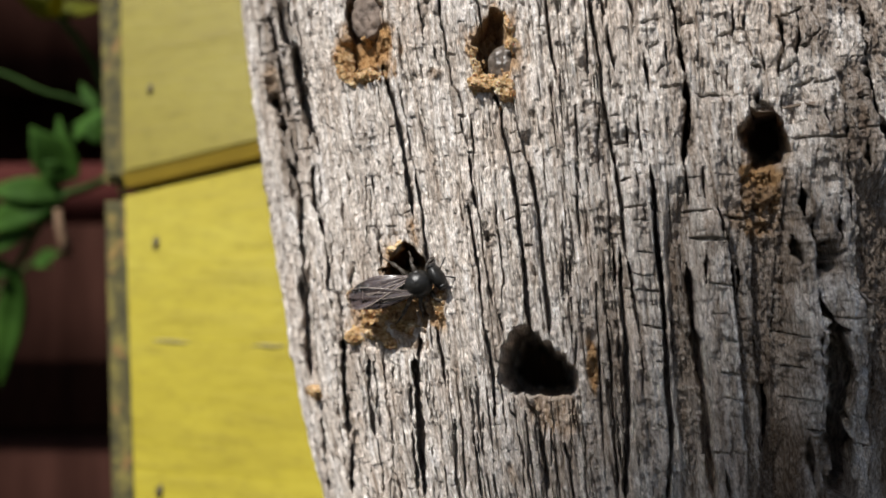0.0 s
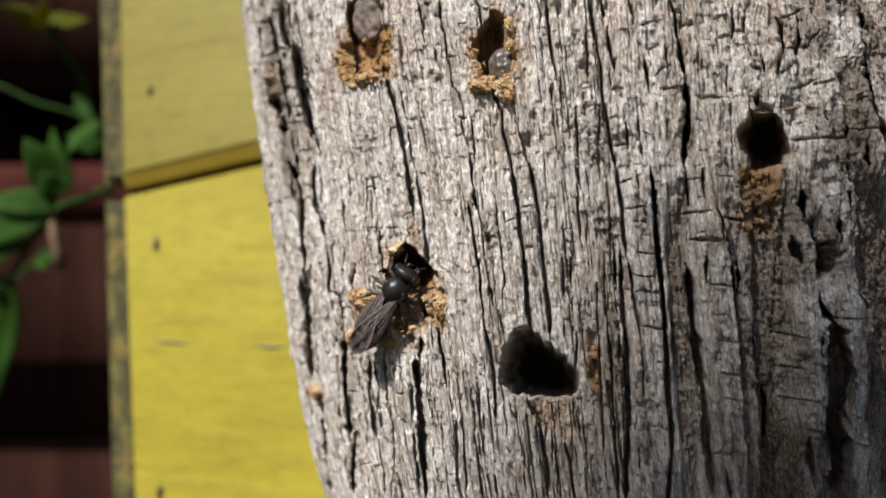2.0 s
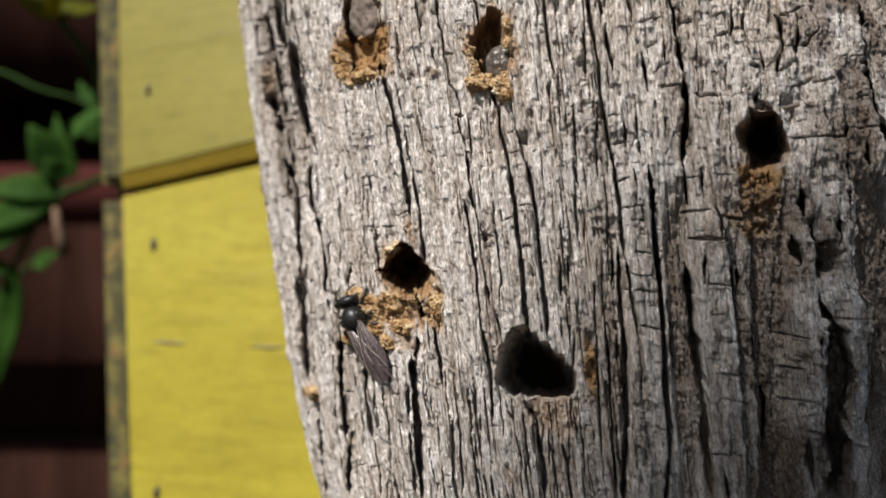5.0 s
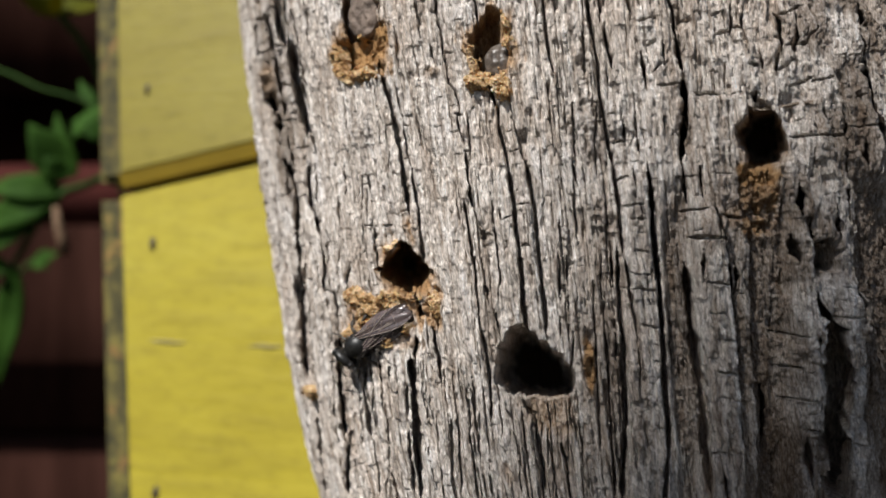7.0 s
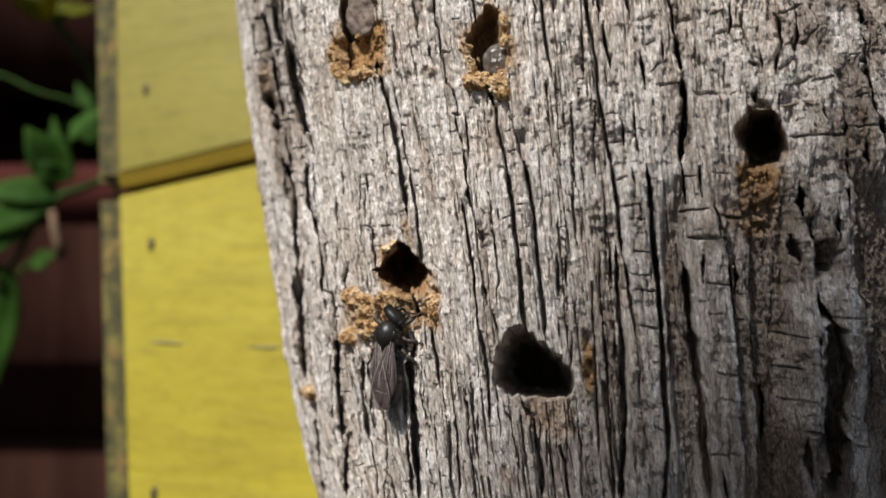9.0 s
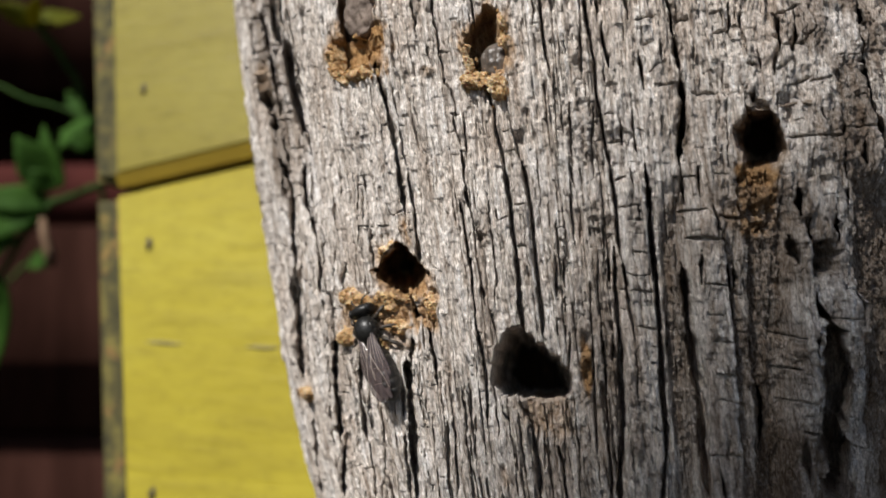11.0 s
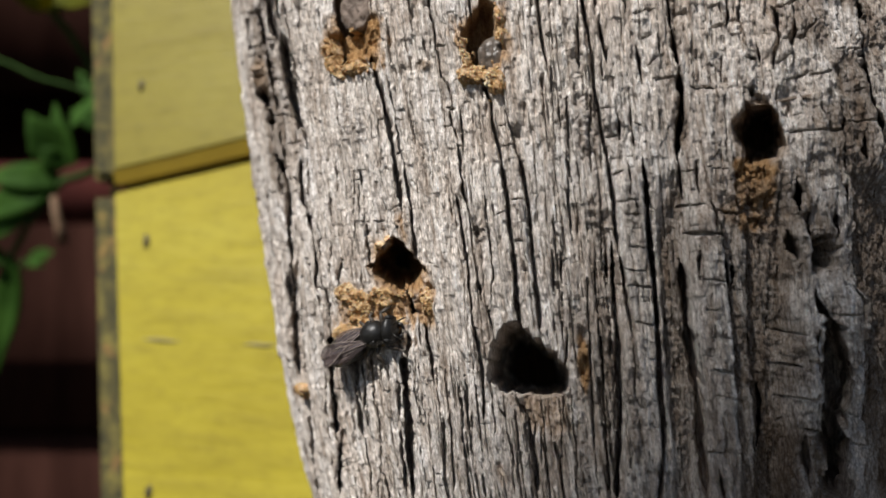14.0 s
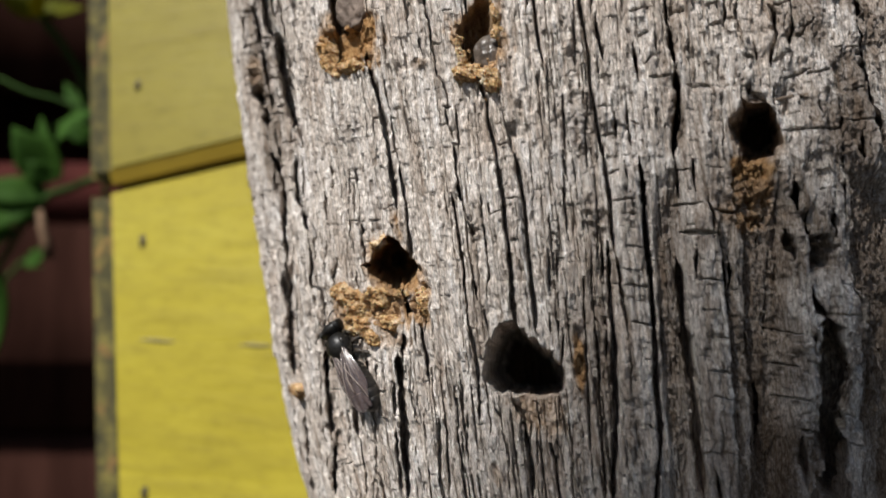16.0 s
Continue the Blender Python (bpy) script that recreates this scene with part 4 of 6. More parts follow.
gnawed(2.91, 3.11, 1.45, 1.57, 0.60, 0.35, 0.3, 0.95)
gnawed(2.37, 1.96, 2.26, 1.11, 0.3, 0.15, 0.7, 0.7)
gnawed(2.60, 1.30, 1.03, 0.78, 0.60, 0.1, 0.3, 0.95)
gnawed(-8.38, -6.85, 0.37, 1.58, 0.9, 0.0)
gnawed(-35.40, -11.27, 1.64, 0.48, 0.7)
gnawed(-33.88, 13.45, 1.54, 1.68, 0.3)
gnawed(-11.11, -9.84, 1.80, 1.34, 0.38, 0.3)
# brown, fibrous patches
gnawed(-6.70, 7.10, 1.48, 2.59, 0.00, 0.05, 0.0, 0.40)
gnawed(-6.53, 1.39, 0.79, 2.07, 0.00, 0.10, 0.0, 0.50)
gnawed(-0.87, 12.82, 0.41, 2.41, 0.00, 0.15, 0.0, 0.70)
gnawed(-1.11, 8.05, 0.47, 2.76, 0.00, 0.25, 0.0, 0.75)
gnawed(-8.34, -6.59, 0.48, 3.10, 0.00, 0.05, 0.0, 0.60)
gnawed(-9.14, -11.91, 0.55, 3.10, 0.00, 0.05, 0.0, 0.55)
gnawed(-6.80, -7.21, 0.40, 4.14, 0.00, 0.10, 0.0, 0.50)
gnawed(-5.61, -10.46, 0.61, 3.79, 0.00, 0.00, 0.0, 0.35)
gnawed(-3.01, -7.81, 0.62, 5.17, 0.00, 0.15, 0.0, 0.70)
gnawed(-22.86, 7.80, 0.49, 2.07, 0.00, 0.05, 0.0, 0.35)
gnawed(-34.79, 13.54, 0.86, 1.10, 0.35, 0.10, 0.0, 0.60)
gnawed(-14.65, -13.72, 0.32, 1.03, 0.35, 0.05, 0.0, 0.30)
gnawed(-13.78, 0.59, 0.38, 0.86, 0.00, 0.10, 0.0, 0.35)
gnawed(-6.74, 11.15, 0.46, 2.07, 0.00, 0.05, 0.0, 0.30)
gnawed(-4.64, 2.05, 0.39, 1.38, 0.00, 0.05, 0.0, 0.40)
gnawed(1.73, -6.50, 1.73, 3.79, 0.00, 0.20, 0.0, 0.75)
gnawed(4.34, -6.51, 1.07, 3.10, 0.00, 0.20, 0.0, 0.70)
gnawed(-16.18, 11.22, 0.68, 0.41, 0.25, 0.05, 0.0, 0.40)
gnawed(-22.04, 7.92, 0.52, 0.69, 0.00, 0.05, 0.0, 0.40)
# bored holes, slanted to suit the camera's view
hole(-21.35, 16.00, 1.65, 1.86, 3.0, fresh=0.6, rim=0.2)
hole(-21.98, 13.45, 2.20, 1.30, 1.5, fresh=0.95, rim=0.35, fuzz=0.18, wall=0.5)
hole(-12.12, 12.89, 1.16, 2.34, 3.2, top=0.35, lean=0.5, fresh=0.85, rim=0.35, fuzz=0.22, wall=0.6)
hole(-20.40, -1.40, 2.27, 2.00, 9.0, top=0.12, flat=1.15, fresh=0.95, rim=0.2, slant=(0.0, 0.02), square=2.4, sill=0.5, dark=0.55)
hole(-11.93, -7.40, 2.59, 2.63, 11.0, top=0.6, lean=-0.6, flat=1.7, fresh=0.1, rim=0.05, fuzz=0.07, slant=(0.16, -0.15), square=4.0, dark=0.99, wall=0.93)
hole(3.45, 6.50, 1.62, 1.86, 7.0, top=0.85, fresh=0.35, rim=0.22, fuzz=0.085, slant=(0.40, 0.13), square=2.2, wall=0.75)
hole(3.64, 8.15, 0.55, 0.66, 0.7, fresh=0.3)
hole(6.65, -0.55, 1.05, 1.05, 4.0, fresh=0.0, fuzz=0.28, wall=0.6)

A_ = UU / 33.0
R_ = 32.4 + 0.095 * VV - 0.0009 * VV * VV - 0.006 * np.minimum(VV + 8, 0) ** 2
R_ = np.where(np.abs(VV) < 22, R_, np.where(VV < 0, 28.70 + 0.01 * (VV + 22), 34.05 + 0.02 * (VV - 22)))
CX_ = 16.2 - 0.09 * VV
CY_ = R_ - 4 + 0.04 * VV
# checks and bores run straight back, not radially, to look deep from the camera
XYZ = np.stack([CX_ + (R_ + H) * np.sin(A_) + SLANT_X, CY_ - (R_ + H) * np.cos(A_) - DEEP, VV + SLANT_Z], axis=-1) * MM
H = H + DEEP


def grid_mesh(name, xyz, mat, attributes):
    nv, nu = xyz.shape[:2]
    idx = np.arange(nv * nu).reshape(nv, nu)
    quads = np.stack([idx[:-1, :-1], idx[:-1, 1:], idx[1:, 1:], idx[1:, :-1]], axis=-1).reshape(-1, 4)
    me = bpy.data.meshes.new(name)
    ends = 2
    me.vertices.add(nv * nu + ends)
    caps = np.array([xyz[0].mean(axis=0), xyz[-1].mean(axis=0)])
    me.vertices.foreach_set("co", np.concatenate([xyz.reshape(-1, 3), caps]).ravel().astype(np.float32))
    lo, hi = nv * nu, nv * nu + 1
    t0 = np.stack([np.full(nu - 1, lo), idx[0, 1:], idx[0, :-1]], axis=-1)
    t1 = np.stack([np.full(nu - 1, hi), idx[-1, :-1], idx[-1, 1:]], axis=-1)
    loops = np.concatenate([quads.ravel(), t0.ravel(), t1.ravel()])
    sizes = np.concatenate([np.full(len(quads), 4), np.full(len(t0) + len(t1), 3)])
    me.loops.add(len(loops))
    me.loops.foreach_set("vertex_index", loops.astype(np.int32))
    me.polygons.add(len(sizes))
    me.polygons.foreach_set("loop_start", np.concatenate([[0], np.cumsum(sizes)[:-1]]).astype(np.int32))
    me.update(calc_edges=True)
    me.polygons.foreach_set("use_smooth", np.ones(len(sizes), dtype=bool))
    for key, arr in attributes.items():
        vec = arr.ndim == 3
        at = me.attributes.new(key, "FLOAT_VECTOR" if vec else "FLOAT", "POINT")
        flat = np.concatenate([arr.reshape(-1, 3), np.zeros((2, 3))]).ravel() if vec else np.concatenate([arr.ravel(), [0, 0]])
        at.data.foreach_set("vector" if vec else "value", flat.astype(np.float32))
    me.materials.append(mat)
    me.validate()
    return new(name, me)


post = grid_mesh("post", XYZ, M_WOOD, {"grain": np.stack([UU, VV, H], axis=-1), "fresh": np.clip(FRESH, 0, 1), "stain_shade": np.clip(STAIN_SHADE, 0, 1), "bore_shade": np.clip(BORE_SHADE, 0, 1)})
tagged(post, "silver-grey weathered wooden post with long cracks and bored nest holes", "wooden post")


# ---- sawdust, plugs and crumbs on the post ----
def crumb_into(verts, faces, c, size, r):
    """One torn flake of wood."""
    m = Euler((r.uniform(0, 6.3), r.uniform(0, 6.3), r.uniform(0, 6.3))).to_matrix()
    base = len(verts)
    ln, wd, th = size * r.uniform(0.7, 1.5), size * r.uniform(0.5, 1.1), size * r.uniform(0.35, 0.9)
    for x, k in ((-1, 0.5), (-0.3, 1.0), (0.4, 0.9), (1, 0.4)):
        bend = 0.35 * size * x * x
        for a, b in ((1, 0.3), (0.2, 1), (-1, 0.2), (-0.1, -1)):
            p = Vector((x * ln, a * wd * k * r.uniform(0.4, 1.4), b * th * k * r.uniform(0.4, 1.4) + bend))
            verts.append(tuple(Vector(c) + m @ p))
    for s in range(3):
        for k in range(4):
            o = base + 4 * s
            faces.append((o + k, o + (k + 1) % 4, o + 4 + (k + 1) % 4, o + 4 + k))
    faces.append((base + 3, base + 2, base + 1, base))
    faces.append((base + 12, base + 13, base + 14, base + 15))


def sawdust(name, label, spots, seed, size=0.055, clump=0.7):
    """A fluffy mass of chewed wood: one lumpy sheet that dives under the post's face at its edge, with loose crumbs on it."""
    r = random.Random(seed)
    gu = np.arange(min(s[0] - 1.3 * s[2] for s in spots), max(s[0] + 1.3 * s[2] for s in spots), 0.045)
    gv = np.arange(min(s[1] - 1.3 * s[3] for s in spots), max(s[1] + 1.3 * s[3] for s in spots), 0.045)
    gu2, gv2 = np.meshgrid(gu, gv)
    ragged = 0.26 * lattice(gu2 * 1.6, gv2 * 1.4, seed) + 0.12 * lattice(gu2 * 4.0, gv2 * 3.5, seed + 1)
    swell, cover = np.zeros_like(gu2), np.full_like(gu2, -1.0)
    for u, v, ru, rv, count, lift in spots:
        c = 1 - np.sqrt(((gu2 - u) / ru) ** 2 + ((gv2 - v) / rv) ** 2) + ragged
        cover = np.maximum(cover, c)
        swell = np.maximum(swell, lift * soft(0.0, 0.7, c))
    lumps = 0.50 * np.abs(lattice(gu2 * 1.3 + 0.3 * ragged, gv2 * 1.2, seed + 2)) + 0.22 * np.abs(lattice(gu2 * 3.3, gv2 * 2.9 + ragged, seed + 3)) + 0.20 * np.abs(lattice(gu2 * 7.0, gv2 * 6.5, seed + 4)) + 0.05 * lattice(gu2 * 15, gv2 * 15, seed + 5)
    face = H[np.clip(np.searchsorted(vs, gv), 0, len(vs) - 1)][:, np.clip(np.searchsorted(us, gu), 0, len(us) - 1)]
    h = np.maximum(face, -0.35) + swell * 0.55 + clump * lumps * soft(-0.05, 0.35, cover) - 0.05 - 0.5 * (1 - soft(-0.2, 0.12, cover))
    keep = (cover > -0.2) & (face > -1.5)
    verts, faces, index = [], [], {}
    for b in range(len(gv)):
        for a in range(len(gu)):
            if keep[b, a]:
                index[a, b] = len(verts)
                verts.append(tuple(on_post(gu[a], gv[b], h[b, a])))
    for a, b in index:
        q = [index.get(k) for k in ((a, b), (a + 1, b), (a + 1, b + 1), (a, b + 1))]
        if None not in q:
            faces.append(tuple(q))
    sheet = len(faces)
    for u, v, ru, rv, count, lift in spots:
        for _ in range(count // 4):
            a, d = r.uniform(0, math.tau), math.sqrt(r.random()) * 1.05
            uu, vv = u + ru * d * math.cos(a), v + rv * d * math.sin(a)
            x, y = int((uu - gu[0]) / 0.045), int((vv - gv[0]) / 0.045)
            if 0 <= x < len(gu) and 0 <= y < len(gv) and face[y, x] > -0.9 and cover[y, x] > -0.15:
                crumb_into(verts, faces, on_post(uu, vv, max(h[y, x], face[y, x]) + 0.02), size * MM * r.choice((0.5, 0.7, 0.8, 1.0, 1.0, 1.4, 1.8, 2.6, 3.6)), r)
    me = bpy.data.meshes.new(name)
    me.from_pydata(verts, [], faces)
    me.polygons.foreach_set("use_smooth", [k < sheet for k in range(len(faces))])
    me.materials.append(M_DUST)
    return tagged(new(name, me), label, "sawdust", kind="stuff")


def lumpy_disc(name, label, u, v, ru, rv, h, mat, seed, dome=0.2, rough=0.12):
    """A plug that closes a nest hole: a thick, uneven disc."""
    bm = bmesh.new()
    rings, seg = 9, 28
    noise.seed_set(seed)
    rows = []
    for k in range(rings + 1):
        f = k / rings
        row = []
        for s in range(seg):
            a = s * math.tau / seg
            x, z = ru * f * math.cos(a), rv * f * math.sin(a)
            y = dome * (1 - f * f) + rough * noise.noise(Vector((x * 2.4, z * 2.4, seed))) + 0.5 * rough * noise.noise(Vector((x * 6, z * 6, seed)))
            row.append(bm.verts.new(Vector((x, y, z)) * MM))
        rows.append(row)
    back = [bm.verts.new(Vector((ru * math.cos(s * math.tau / seg), -1.0, rv * math.sin(s * math.tau / seg))) * MM) for s in range(seg)]
    rows.append(back)
    for a, b in zip(rows, rows[1:]):
        for s in range(seg):
            q = (a[s], b[s], b[(s + 1) % seg], a[(s + 1) % seg])
            bm.faces.new(q)
    bmesh.ops.remove_doubles(bm, verts=bm.verts, dist=1e-7)
    bm.faces.new(back)
    bmesh.ops.recalc_face_normals(bm, faces=bm.faces)
    ob = part(name, bm, mat)
    ob.matrix_world = post_frame(u, v, h)
    return tagged(ob, label, "nest plug", group="plugs of closed nest holes")


lumpy_disc("mud_plug", "grey-brown dried mud plug sunk in a nest hole", -21.35, 16.00, 1.50, 1.64, -0.6, M_MUD, 5, 0.15, 0.28)
lumpy_disc("resin_plug", "glossy grey resin plug sunk in a nest hole", -11.71, 11.53, 1.05, 1.17, -0.7, M_RESIN, 8, 0.35, 0.2)
lumpy_disc("resin_plug", "dark resin plug deep in a nest hole", 3.24, 6.23, 1.51, 1.65, -5.2, M_RESIN, 12, 0.3, 0.3)
sawdust("sawdust_pile", "orange-brown heap of chewed sawdust below the open nest hole", [(-25.30, -3.50, 1.55, 0.85, 150, 0.65), (-24.10, -4.30, 1.50, 0.90, 120, 0.45), (-24.20, -5.40, 1.35, 1.10, 150, 0.55), (-23.20, -6.20, 0.95, 0.60, 60, 0.35), (-26.80, -6.05, 0.95, 0.75, 80, 0.60), (-22.40, -3.60, 1.30, 0.75, 90, 0.20), (-21.60, -5.10, 1.10, 0.55, 60, 0.15), (-20.60, -3.10, 1.60, 0.40, 60, 0.15), (-18.35, -3.70, 0.45, 1.25, 60, 0.10), (-21.35, -0.15, 0.75, 0.40, 24, 0.45), (-20.9, 0.25, 0.35, 0.40, 12, 0.45)], 11, 0.06)
sawdust("sawdust_pile", "orange sawdust on the rim of a mud-plugged hole", [(-22.10, 11.75, 1.85, 0.55, 170, 0.45), (-24.00, 13.00, 0.50, 1.20, 60, 0.20), (-21.60, 14.35, 0.80, 0.30, 40, 0.15)], 12)
sawdust("sawdust_pile", "orange sawdust on the rim of a resin-plugged hole", [(-12.88, 10.20, 1.08, 0.69, 120, 0.50), (-11.69, 9.76, 0.70, 1.03, 110, 0.50), (-11.12, 13.00, 0.41, 1.37, 50, 0.10), (-13.22, 11.81, 0.43, 1.04, 50, 0.10)], 13)
sawdust("wood_crumb", "pale orange crumb of chewed wood caught on the post", [(-34.22, -11.09, 1.11, 0.65, 60, 1.20)], 15)

# ---- the yellow boards ----
BOARDS = Matrix.Translation((-0.04066, 0.05300, 0.00755)) @ pose(0, 0, 0, 0, 0, -20) @ pose(0, 0, 0, -8)


def polygon_slab(name, poly, depth, mat, parent, chamfer, label=""):
    """A board: the outline (x, z) in millimetres, its front at y = 0, with a front edge rounded by chamfer."""
    bm = bmesh.new()
    prism(bm, [(x * MM, z * MM) for x, z in poly], 0, depth * MM)
    front = [e for e in bm.edges if all(abs(v.co.y) < 1e-9 for v in e.verts)]
    bmesh.ops.bevel(bm, geom=front, offset=chamfer * MM, segments=3, affect="EDGES")
    return part(name, bm, mat, parent, label, smooth=False)


cladding = empty("board_cladding", "bright yellow painted wooden boards with worn ends and nails", "boards", BOARDS)
upper = polygon_slab("board", [(-11.96, 64.00), (22.40, 64.00), (23.40, 35.00), (24.20, 20.00), (25.90, 7.37), (-2.46, 2.62)], 9.0, M_YELLOW_DULL, cladding, 0.25, "yellow painted board with a slanting lower edge")
bm = bmesh.new()
lip_line = [Vector((x, y, z)) * MM for x, y, z in ((-2.86, 0.25, 2.53), (26.00, 0.25, 7.37), (26.20, 0.95, 5.68), (-2.64, 0.95, 0.84))]
front = [bm.verts.new(p) for p in lip_line]
back = [bm.verts.new(p + Vector((0, 0.004, 0.001))) for p in lip_line]
for k in range(4):
    bm.faces.new((front[k], front[(k + 1) % 4], back[(k + 1) % 4], back[k]))
bm.faces.new(front[::-1])
bm.faces.new(back)
bmesh.ops.recalc_face_normals(bm, faces=bm.faces)
part("lip", bm, M_LIP, upper, "slanting undercut edge", smooth=False)
lower = polygon_slab("board", [(-2.06, -0.48), (26.40, 4.29), (29.80, -12.00), (35.10, -28.00), (37.10, -45.00), (40.50, -80.00), (51.90, -152.00), (23.44, -152.00)], 9.0, M_YELLOW, cladding, 0.35, "yellow painted board with faint grain and scrapes")
polygon_slab("worn_end", [(-17.35, 64.00), (-12.41, 64.00), (-2.21, 1.75), (-7.15, 1.75)], 7.5, M_EDGE, upper, 0.8, "flaking weathered board end with bare wood").matrix_local = pose(0.0004, 0.0006, 0)
polygon_slab("worn_end", [(-6.74, -0.75), (-1.80, -0.75), (22.99, -152.00), (18.04, -152.00)], 7.5, M_EDGE, lower, 0.8, "flaking weathered board end with bare wood").matrix_local = pose(0.0004, 0.0006, 0)


def nail(parent, x, z, seed):
    """A small sunken nail head, its rim uneven."""
    r = random.Random(seed)
    bm = bmesh.new()
    pts = [(0.0007 * r.uniform(0.6, 1.1) * math.cos(k * math.tau / 10) * 0.8, 0.0008 * r.uniform(0.7, 1.2) * math.sin(k * math.tau / 10) * 1.2) for k in range(10)]
    prism(bm, pts, -0.00025, 0.0015, 0.0001)
    part("nail", bm, M_NAIL, parent, "dark rusted nail head").location = (x * MM, 0, z * MM)


nail(upper, 0.71, 14.07, 42)
nail(lower, 4.14, -6.96, 20)
nail(lower, 8.37, -37.53, 112)


def scrape(x0, x1, z, seed):
    """A shallow scrape where the paint has gone, as a thin splinter of bare grey wood."""
    r = random.Random(seed)
    bm = bmesh.new()
    tube(bm, [Vector((x0 + (x1 - x0) * k / 8, 0.1, z + r.uniform(-0.12, 0.12))) * MM for k in range(9)], [(0.05 + 0.28 * math.sin(math.pi * k / 8)) * MM for k in range(9)], 6)
    part("scrape", bm, M_BARE, lower, "bare grey scrape in the paint")


scrape(4.37, 11.53, -19.29, 262)
scrape(19.34, 25.17, -19.23, 440)

# ---- dark surroundings ----
def plank(name, label, x0, x1, y, z0, z1, mat, thick=0.02):
    bm = bmesh.new()
    prism(bm, [(x0, z0), (x1, z0), (x1, z1), (x0, z1)], y, y + thick, 0.002)
    return tagged(part(name, bm, mat), label, "wall board", group="dark boards behind the weeds", kind="structure")


for z0, z1 in ((0.066, 0.150), (0.153, 0.24), (-0.075, 0.012), (-0.150, -0.078)):
    plank("backdrop_board", "red-brown timber board in the background, darkened for shade", -0.9, 0.9, 0.27, z0, z1, M_DARK)
plank("backdrop_wall", "timber wall behind the gap, darkened for shade", -1.2, 1.2, 0.36, -0.15, 0.6, M_DARK)
bm = bmesh.new()
tube(bm, [Vector((x, 0.215, 0.0185 + 0.0006 * math.sin(x * 40))) for x in np.linspace(-0.4, -0.03, 12)], [0.0105] * 12, 20)
tagged(part("rail", bm, M_RED), "round red-brown painted rail behind the weeds", "rail")
bm = bmesh.new()
n = 24
gv = [[bm.verts.new((120 * (2 * i / n - 1) ** 3, 120 * (2 * j / n - 1) ** 3, -0.150 - 0.003 * random.random())) for j in range(n + 1)] for i in range(n + 1)]
for i in range(n):
    for j in range(n):
        bm.faces.new((gv[i][j], gv[i + 1][j], gv[i + 1][j + 1], gv[i][j + 1]))
tagged(part("ground", bm, M_SOIL), "dark bare soil under the post", "ground", kind="structure")

# an unseen board, added behind the camera only to shade the post's lower part
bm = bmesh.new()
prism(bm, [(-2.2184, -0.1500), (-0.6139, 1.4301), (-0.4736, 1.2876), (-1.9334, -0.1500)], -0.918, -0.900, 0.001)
tagged(part("shade_blocker", bm, M_BARE), "unseen grey board added to shade the post's lower right", "plank")


# ---- the weed beside the boards ----
def leaf_mesh(length, width, lobes, curl, seed):
    """A leaf along +x from its stalk: one pointed blade, or three toothed lobes, each folded along its midrib."""
    r = random.Random(seed)
    bm = bmesh.new()
    top = []
    n = 22
    for turn, size in (((0, 1.0), (0.50, 0.62), (-0.46, 0.58)) if lobes > 0.12 else ((0, 1.0),)):
        ln, wd = length * size, width * size * (0.78 if lobes > 0.12 else 1.0)
        rows = []
        for i in range(n + 1):
            f = i / n
            w = wd * math.sin(math.pi * min(1, f ** 0.8)) ** 0.9 * (1 - 0.2 * f)
            w *= 1 + (0.16 * ((f * 6.0 + 0.2) % 1.0) if lobes > 0.12 else 0.04 * r.uniform(-1, 1))
            row = []
            for s in (-1, -0.55, 0, 0.55, 1):
                x, y = f * ln, s * max(w, 0.0003) * 0.5
                z = -curl * length * f * f + 0.2 * abs(y) + 0.03 * length * math.sin(f * 6 + seed + turn * 3) + 0.0004 * turn
                row.append(bm.verts.new((x * math.cos(turn) - y * math.sin(turn), x * math.sin(turn) + y * math.cos(turn), z)))
            rows.append(row)
        for a, b in zip(rows, rows[1:]):
            for k in range(4):
                top.append(bm.faces.new((a[k], b[k], b[k + 1], a[k + 1])))
    bmesh.ops.recalc_face_normals(bm, faces=bm.faces)
    bmesh.ops.solidify(bm, geom=top, thickness=0.00025)
    return bm


def from_sight(px, py, d):
    """A place d metres away, by its bearing across and down."""
    return Vector(((px - 784) / 1358 * d, -0.0485 + d, (441 - py) / 1358 * d))


